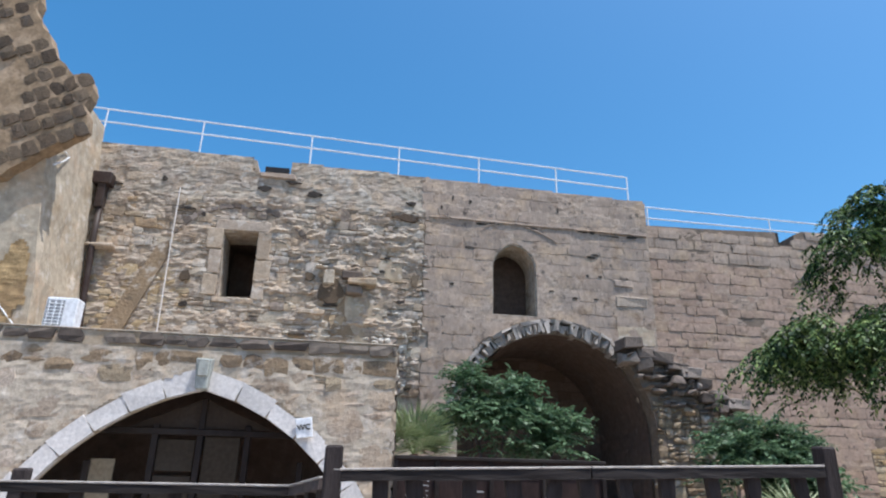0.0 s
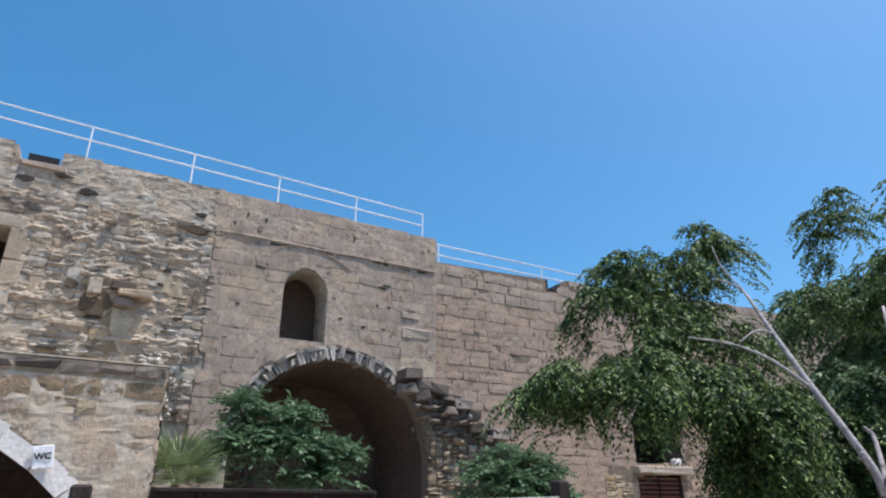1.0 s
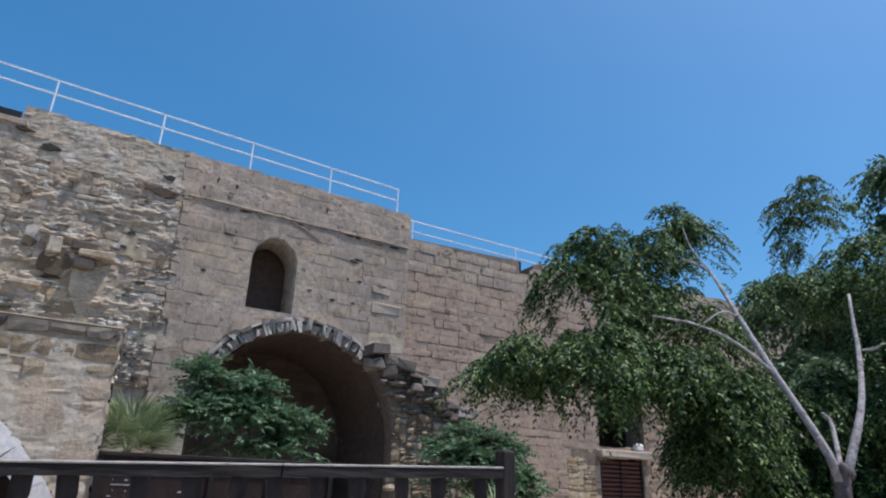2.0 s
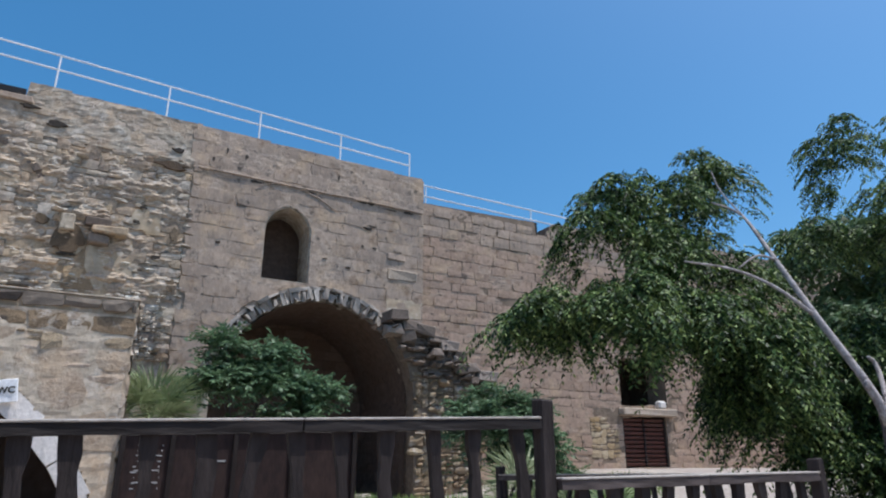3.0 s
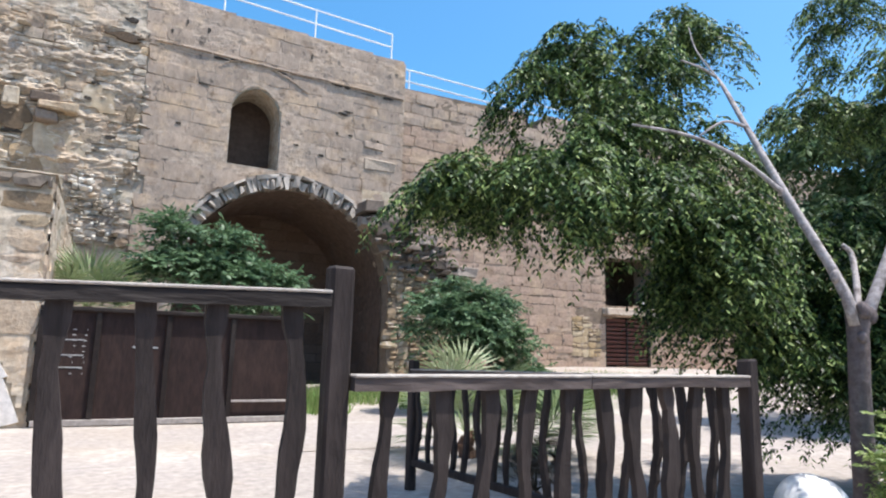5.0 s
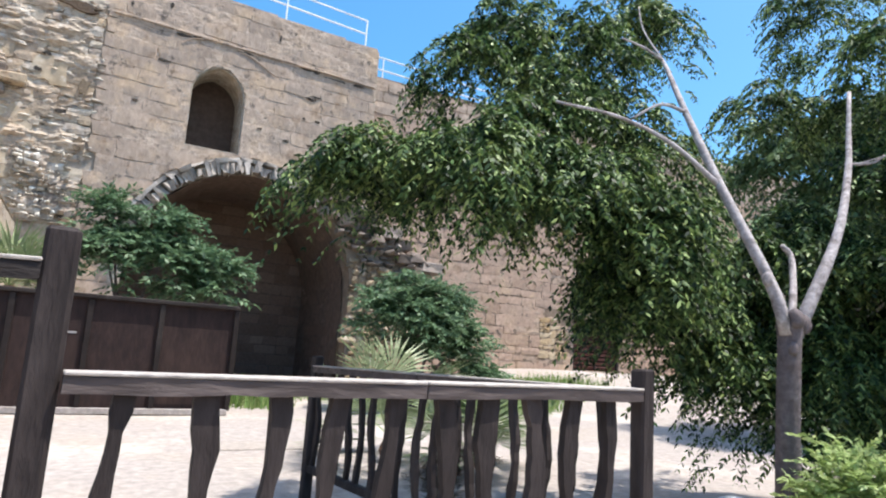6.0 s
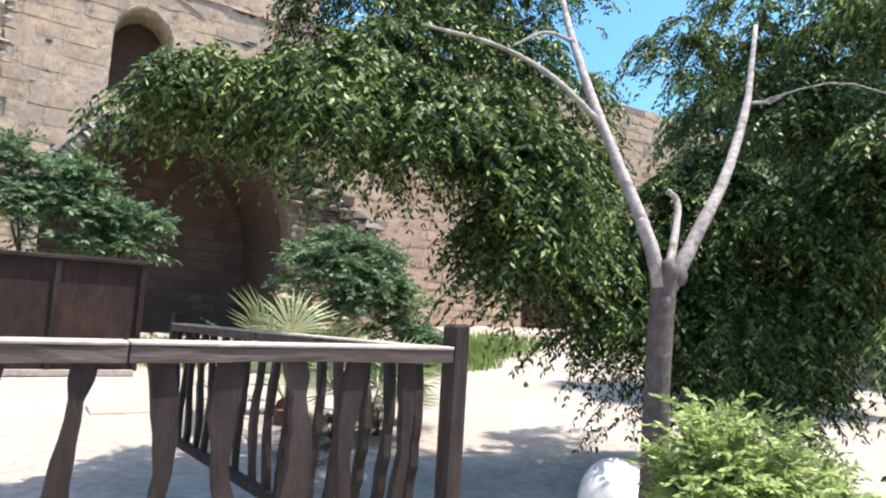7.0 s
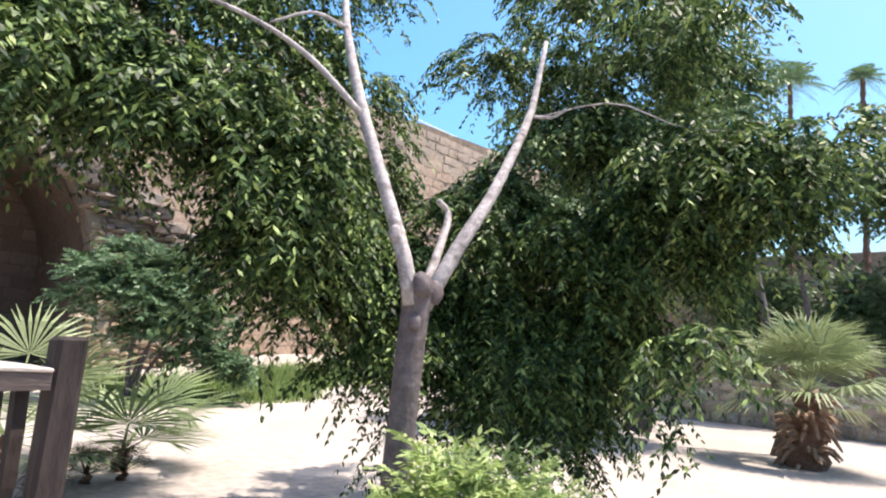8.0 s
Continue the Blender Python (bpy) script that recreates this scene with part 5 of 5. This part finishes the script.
def build_far_palm(base, height, seed, size=2.0, radius=0.33, blade=None, count=30, fans=0, stubs=0):
    """A palm: a ringed trunk and arching feather fronds with narrow leaflets, or stalked fans."""
    if fans:
        t = thing("fan_palm", base, "stout fan palm with a shaggy trunk and spiky leaves", "palm", "courtyard palms")
    else:
        t = thing("date_palm", base, "tall slender date palm with feathery fronds", "palm", "courtyard palms")
    rnd = random.Random(seed)
    b = Vector(base)
    n = max(8, int(height / 0.25))
    trunk = part("trunk", tube([b + Vector((0, 0, height * i / (n - 1) - 0.05)) for i in range(n)], [radius * (1.2 if i % 2 else 0.9) * (1.25 - 0.5 * i / n) for i in range(n)], 11, wobble=0.2, rnd=rnd), palm_bark, t)
    for i in range(count):
        a = i * 2.4
        e = 1.35 - 1.5 * i / count
        reach = size * rnd.uniform(0.8, 1.1)
        d = Vector((math.cos(a) * math.cos(e), math.sin(a) * math.cos(e), math.sin(e)))
        side = Vector((-math.sin(a), math.cos(a), 0))
        spine = [b + Vector((0, 0, height)) + d * reach * k / 16 + Vector((0, 0, -0.55 * reach * (k / 16) ** 2)) for k in range(17)]
        verts = [tuple(p) for p in spine] + [tuple(p + Vector((0, 0, -0.03))) for p in spine]
        faces = [(k, k + 1, 18 + k, 17 + k) for k in range(16)]
        for k in range(2, 17):
            f = k / 16
            for s in (-1, 1):
                l = reach * 0.30 * math.sin(math.pi * min(1, 0.25 + 0.72 * f)) + 0.05
                tip = spine[k] + side * s * l * 0.8 + d * l * 0.5 + Vector((0, 0, -0.3 * l + rnd.uniform(-0.05, 0.05)))
                w, mid = d * (0.012 * size + 0.008), (spine[k] + tip) / 2
                q = len(verts)
                verts += [tuple(mid - w), tuple(tip), tuple(mid + w)]
                faces.append((k, q, q + 1, q + 2))
        raw("frond", verts, faces, blade or leaf_palm, t)
    for i in range(fans):
        a = i * 2.4 + rnd.uniform(-0.3, 0.3)
        e = -0.25 + 1.6 * ((i + 0.5) / fans)
        reach = 0.85 * rnd.uniform(0.75, 1.2)
        v, f = frond_arrays(b + Vector((0, 0, height * rnd.uniform(0.92, 1.0))), (math.cos(a) * math.cos(e) * reach, math.sin(a) * math.cos(e) * reach), math.sin(e) * reach, size * rnd.uniform(0.85, 1.1), rnd, 30, 0.22)
        raw("frond", v, f, blade or leaf_palm, t)
    for i in range(stubs):
        a, z = i * 2.4, height * rnd.uniform(0.08, 0.98)
        p = b + Vector((math.cos(a), math.sin(a), 0)) * radius * 0.9 + Vector((0, 0, z))
        q = p + Vector((math.cos(a) * 0.28, math.sin(a) * 0.28, rnd.uniform(-0.35, 0.12)))
        part("frond_stub", tube([p, (p + q) / 2 + Vector((0, 0, 0.06)), q], [0.05, 0.04, 0.02], 5), dead_frond, trunk)


def build_grass():
    rnd = np.random.default_rng(9)
    verts = []
    for cx, cy, rx, ry, n, h in ((12.5, 20.5, 3.0, 2.0, 2600, 0.26), (15.0, 17.5, 2.7, 1.5, 7200, 0.28), (17.8, 19.3, 2.6, 1.7, 4200, 0.3), (9.7, 18.0, 0.8, 1.6, 900, 0.5), (19.5, 20.0, 2.5, 1.5, 1500, 0.3)):
        a, r = rnd.uniform(0, 2 * np.pi, n), np.sqrt(rnd.uniform(0, 1, n)) * (1 + 0.2 * np.sin(rnd.uniform(0, 6.3, n)))
        x, y = cx + np.cos(a) * r * rx, cy + np.sin(a) * r * ry
        for i in range(n):
            z = ground_height(x[i], y[i]) - 0.01
            t, l, b = rnd.uniform(0, 6.28), h * rnd.uniform(0.4, 1.3), rnd.uniform(0.1, 0.6)
            c, s = math.cos(t), math.sin(t)
            verts += [(x[i] - s * 0.02, y[i] + c * 0.02, z), (x[i] + s * 0.02, y[i] - c * 0.02, z), (x[i] + c * b * l, y[i] + s * b * l, z + l)]
    tagged(raw("grass", verts, np.arange(len(verts)).reshape(-1, 3), grass_blade), "patches of dry green grass below the wall", "grass", kind="stuff")


MAIN = build_main_wall()
build_recesses(MAIN)
build_right_wall()
build_pier()
build_low_building()
build_left()
build_railing(-6.9, 14.42, 25.0, lambda x: 14.41 - 0.041 * (x - 1.2), (-6.6, -3.0, 1.2, 4.7, 8.0, 11.28, 14.4), 0.55, "white tubular handrail along the wall walk")
build_railing(15.1, 33.0, 25.2, lambda x: 12.66 - 0.012 * (x - 15), (15.3, 20.9, 26.5, 32.0), 0.5, "white tubular handrail on the lower wall")
tagged(part("dark_parapet", box((-0.45, 24.95, 12.0), (0.46, 25.1, 12.86)), black_paint), "black sheet seen through the gap in the parapet", "sheet")
tagged(part("dark_parapet", box((20.5, 25.1, 11.0), (21.15, 25.25, 11.95)), black_paint), "black sheet seen through the gap in the lower parapet", "sheet")

# fences round the sunken bed
build_fence((3.27, 5.40), (5.96, 5.36), 1.49, 1.58, ((0, 1.61), (1.015, 1.69)), "tall dark wooden fence with wavy sawn balusters", seed=2, width=0.066, rail_wood=rail_dark,
            places=(0.22, 0.45, 0.68, 0.91, 1.15, 1.35, 1.56, 1.80, 2.06, 2.30, 2.55))
build_fence((6.05, 5.33), (8.50, 5.42), 1.258, 1.272, ((1.016, 1.375),), "lower weathered wooden fence with wavy balusters", seed=3, width=0.066,
            places=(0.16, 0.40, 0.64, 0.88, 1.10, 1.335, 1.57, 1.79, 2.025, 2.24))
build_fence((8.50, 5.58), (8.10, 8.98), 1.26, 1.18, ((1, 1.28),), "side run of weathered wooden fence", seed=4, bottom=0.3, step=0.2, width=0.046)
build_fence((-1.2, 6.4), (3.0, 6.4), 1.37, 1.40, ((0.0, 1.45), (0.617, 1.47)), "dark wooden fence run beyond the tall one", seed=6, width=0.065, rail_wood=rail_dark)
build_fence((3.04, 6.36), (3.25, 5.5), 1.40, 1.45, (), "short return of the wooden fence", seed=5)

build_container()
build_tree()
build_back_tree()
build_bush((7.2, 18.6, 0.0), [(6.6, 18.5, 3.0, 0.8, 0.8, 0.7, 260), (7.6, 18.5, 2.9, 0.9, 0.8, 0.75, 300), (8.5, 18.4, 2.3, 0.85, 0.7, 0.55, 190), (6.5, 18.5, 3.85, 0.5, 0.5, 0.35, 90), (7.4, 18.4, 3.8, 0.35, 0.4, 0.3, 70), (8.3, 18.3, 3.0, 0.4, 0.4, 0.25, 60), (9.1, 18.3, 2.75, 0.35, 0.35, 0.25, 50)], leaf_bush, 51, "dark green feathery bush behind the metal container", 0.7, 0.15, 0.3, 9, True)
build_bush((12.9, 16.2, 0.1), [(12.9, 16.2, 2.05, 1.3, 1.2, 1.05, 1150), (13.6, 16.0, 1.4, 1.0, 0.9, 0.8, 480), (14.4, 16.0, 0.7, 0.9, 0.8, 0.5, 300)], leaf_bush, 52, "rounded blue-green shrub on the grass", 0.5, 0.13, 0.3, 8, True)
build_bush((10.1, 5.2, 0.0), [(10.1, 5.28, 0.62, 0.24, 0.24, 0.36, 480), (10.42, 5.22, 0.56, 0.3, 0.28, 0.34, 480), (10.78, 5.15, 0.44, 0.36, 0.3, 0.3, 420)], leaf_lime, 53, "bright lime-green shrub at the tree's foot", 0.17, 0.055, 0.2)
build_fan_palm((9.65, 10.5, 0.0), 0.32, 13, 0.72, 61, "low fan palm with stiff pale-edged leaves", 0.8, low=-0.3, high=1.15)
build_fan_palm((4.95, 17.4, 0.0), 2.1, 18, 0.9, 62, "fan palm with upright leaves behind the metal container", 0.6, low=0.1, high=1.35)
build_far_palm((20.5, 6.45, 0.0), 1.3, 71, 0.95, 0.27, None, 0, 30, 70)
build_fan_palm((10.55, 10.05, 0.0), 0.2, 9, 0.72, 68, "young fan palm with bright green leaves close to the sand", 0.6, 0.06, low=0.15, high=0.8)
for x, y, seed in ((10.1, 9.6, 63), (10.42, 9.62, 64), (9.7, 9.2, 65), (9.2, 8.6, 66), (9.0, 8.1, 67)):
    build_fan_palm((x, y, 0.0), 0.1, 8, 0.17, seed, "small withered brown palm seedling in the bed", 0.2, 0.03, low=0.2, blade=dry_blade)
build_grass()
build_far_palm((42.6, 12.7, 1.3), 15.6, 72, 2.0, 0.14, leaf_bush, 44)
build_far_palm((42.2, 9.4, 1.3), 14.9, 73, 1.3, 0.13, leaf_bush, 40)
for spot, seed, blobs in (((21.8, 7.3, 0.0), 81, [(21.2, 8.3, 7.6, 1.3, 1.2, 1.0, 520), (20.0, 8.4, 6.3, 1.2, 1.1, 0.9, 380), (20.8, 9.2, 5.3, 1.5, 1.3, 1.0, 500), (20.2, 8.8, 4.0, 1.3, 1.2, 0.9, 400)]),
                          ((31.5, 9.0, 1.3), 82, [(31.0, 9.8, 8.2, 2.4, 2.0, 1.5, 1500), (33.0, 6.0, 8.2, 2.8, 2.2, 1.8, 1800), (31.5, 12.5, 8.0, 2.0, 2.0, 1.5, 1000)]),
                          ((33.5, 11.5, 1.3), 83, [(33.5, 11.5, 4.2, 2.2, 1.8, 1.5, 1200), (34.5, 8.0, 4.0, 2.2, 1.8, 1.5, 1200)])):
    far = thing("tree", spot, "hazy light-green tree across the courtyard", "tree", "distant trees")
    part("trunk", tube(curve_points([(spot[0], spot[1], spot[2] - 0.1), (spot[0] + 0.1, spot[1], spot[2] + 1.2), (blobs[0][0], blobs[0][1], blobs[0][2])], 7), list(np.linspace(0.16, 0.06, 7)), 8), bark, far, smooth=True)
    crown("crown", far, leaf_far, blobs, seed, 0.5, 6, 0.2 if seed > 81 else 0.14, 0.2, 0.5, 0.3, 0.3)

# round white boulder by the tree
bm = bmesh.new()
bmesh.ops.create_icosphere(bm, subdivisions=4, radius=0.33, matrix=Matrix.Translation((11.0, 6.65, 0.04)))
for v in bm.verts:
    v.co += (v.co - Vector((11.0, 6.65, 0.04))) * 0.06 * noise.noise(v.co * 4)
tagged(part("boulder", bm, white_paint, smooth=True), "white-painted round boulder on the sand", "boulder")

# a slab let into the sand, and stones at the foot of the vault
tagged(part("drain_slab", box((7.75, 11.6, -0.05), (9.2, 12.15, 0.025), 0.01, 0.008), M_GREY[0]), "worn brown stone slab let into the sand", "slab")
rnd_s = random.Random(19)
for i in range(14):
    x, y = rnd_s.uniform(9.4, 13.6), rnd_s.uniform(22.4, 23.6)
    r = rnd_s.uniform(0.12, 0.3)
    st = part("fallen_stone", box((x - r, y - r * 0.8, ground_height(x, y) - 0.05), (x + r, y + r * 0.8, ground_height(x, y) + r * 1.1), r * 0.25, r * 0.25, rnd=rnd_s), M_GREY[0])
    tagged(st, "grey-blue fallen stone at the foot of the vault", "stone", "fallen stones")

# low terrace wall to the east, and plain walls that close the court
east = part("wall_terrace", box((29.0, -6, -0.3), (29.6, 13, 1.4), 0.03), mortar)
tagged(east, "low rubble retaining wall", "wall", kind="structure")
rnd_e = random.Random(77)
stonework(east, lay(rnd_e, -13, 6, 0.0, 1.4, (0.25, 0.4), (0.35, 0.7), lambda *a: True, 0.02), M_RUBBLE, rnd_e, 1.0, 0.1, 0.03, 0.0, turn=Matrix.Translation((29.0, 0, 0)) @ Matrix.Rotation(math.radians(-90), 4, "Z"))
tagged(part("terrace_ground", box((29.61, -6, -0.3), (44, 13, 1.3), 0.02), sand), "pale raised terrace behind the low wall", "terrace", kind="structure")
tagged(part("wall_east", box((44.1, -16, -0.3), (45.2, 24, 8.0), 0.05), mortar_dark), "plain castle wall closing the court", "wall", kind="structure")
tagged(part("wall_south", box((-14, -17, -0.3), (45, -16, 7.0), 0.05), mortar), "plain castle wall closing the court behind", "wall", kind="structure")
tagged(part("wall_west_far", box((-15, -16, -0.3), (-14, 16, 8.0), 0.05), mortar), "plain castle wall closing the court's far side", "wall", kind="structure")
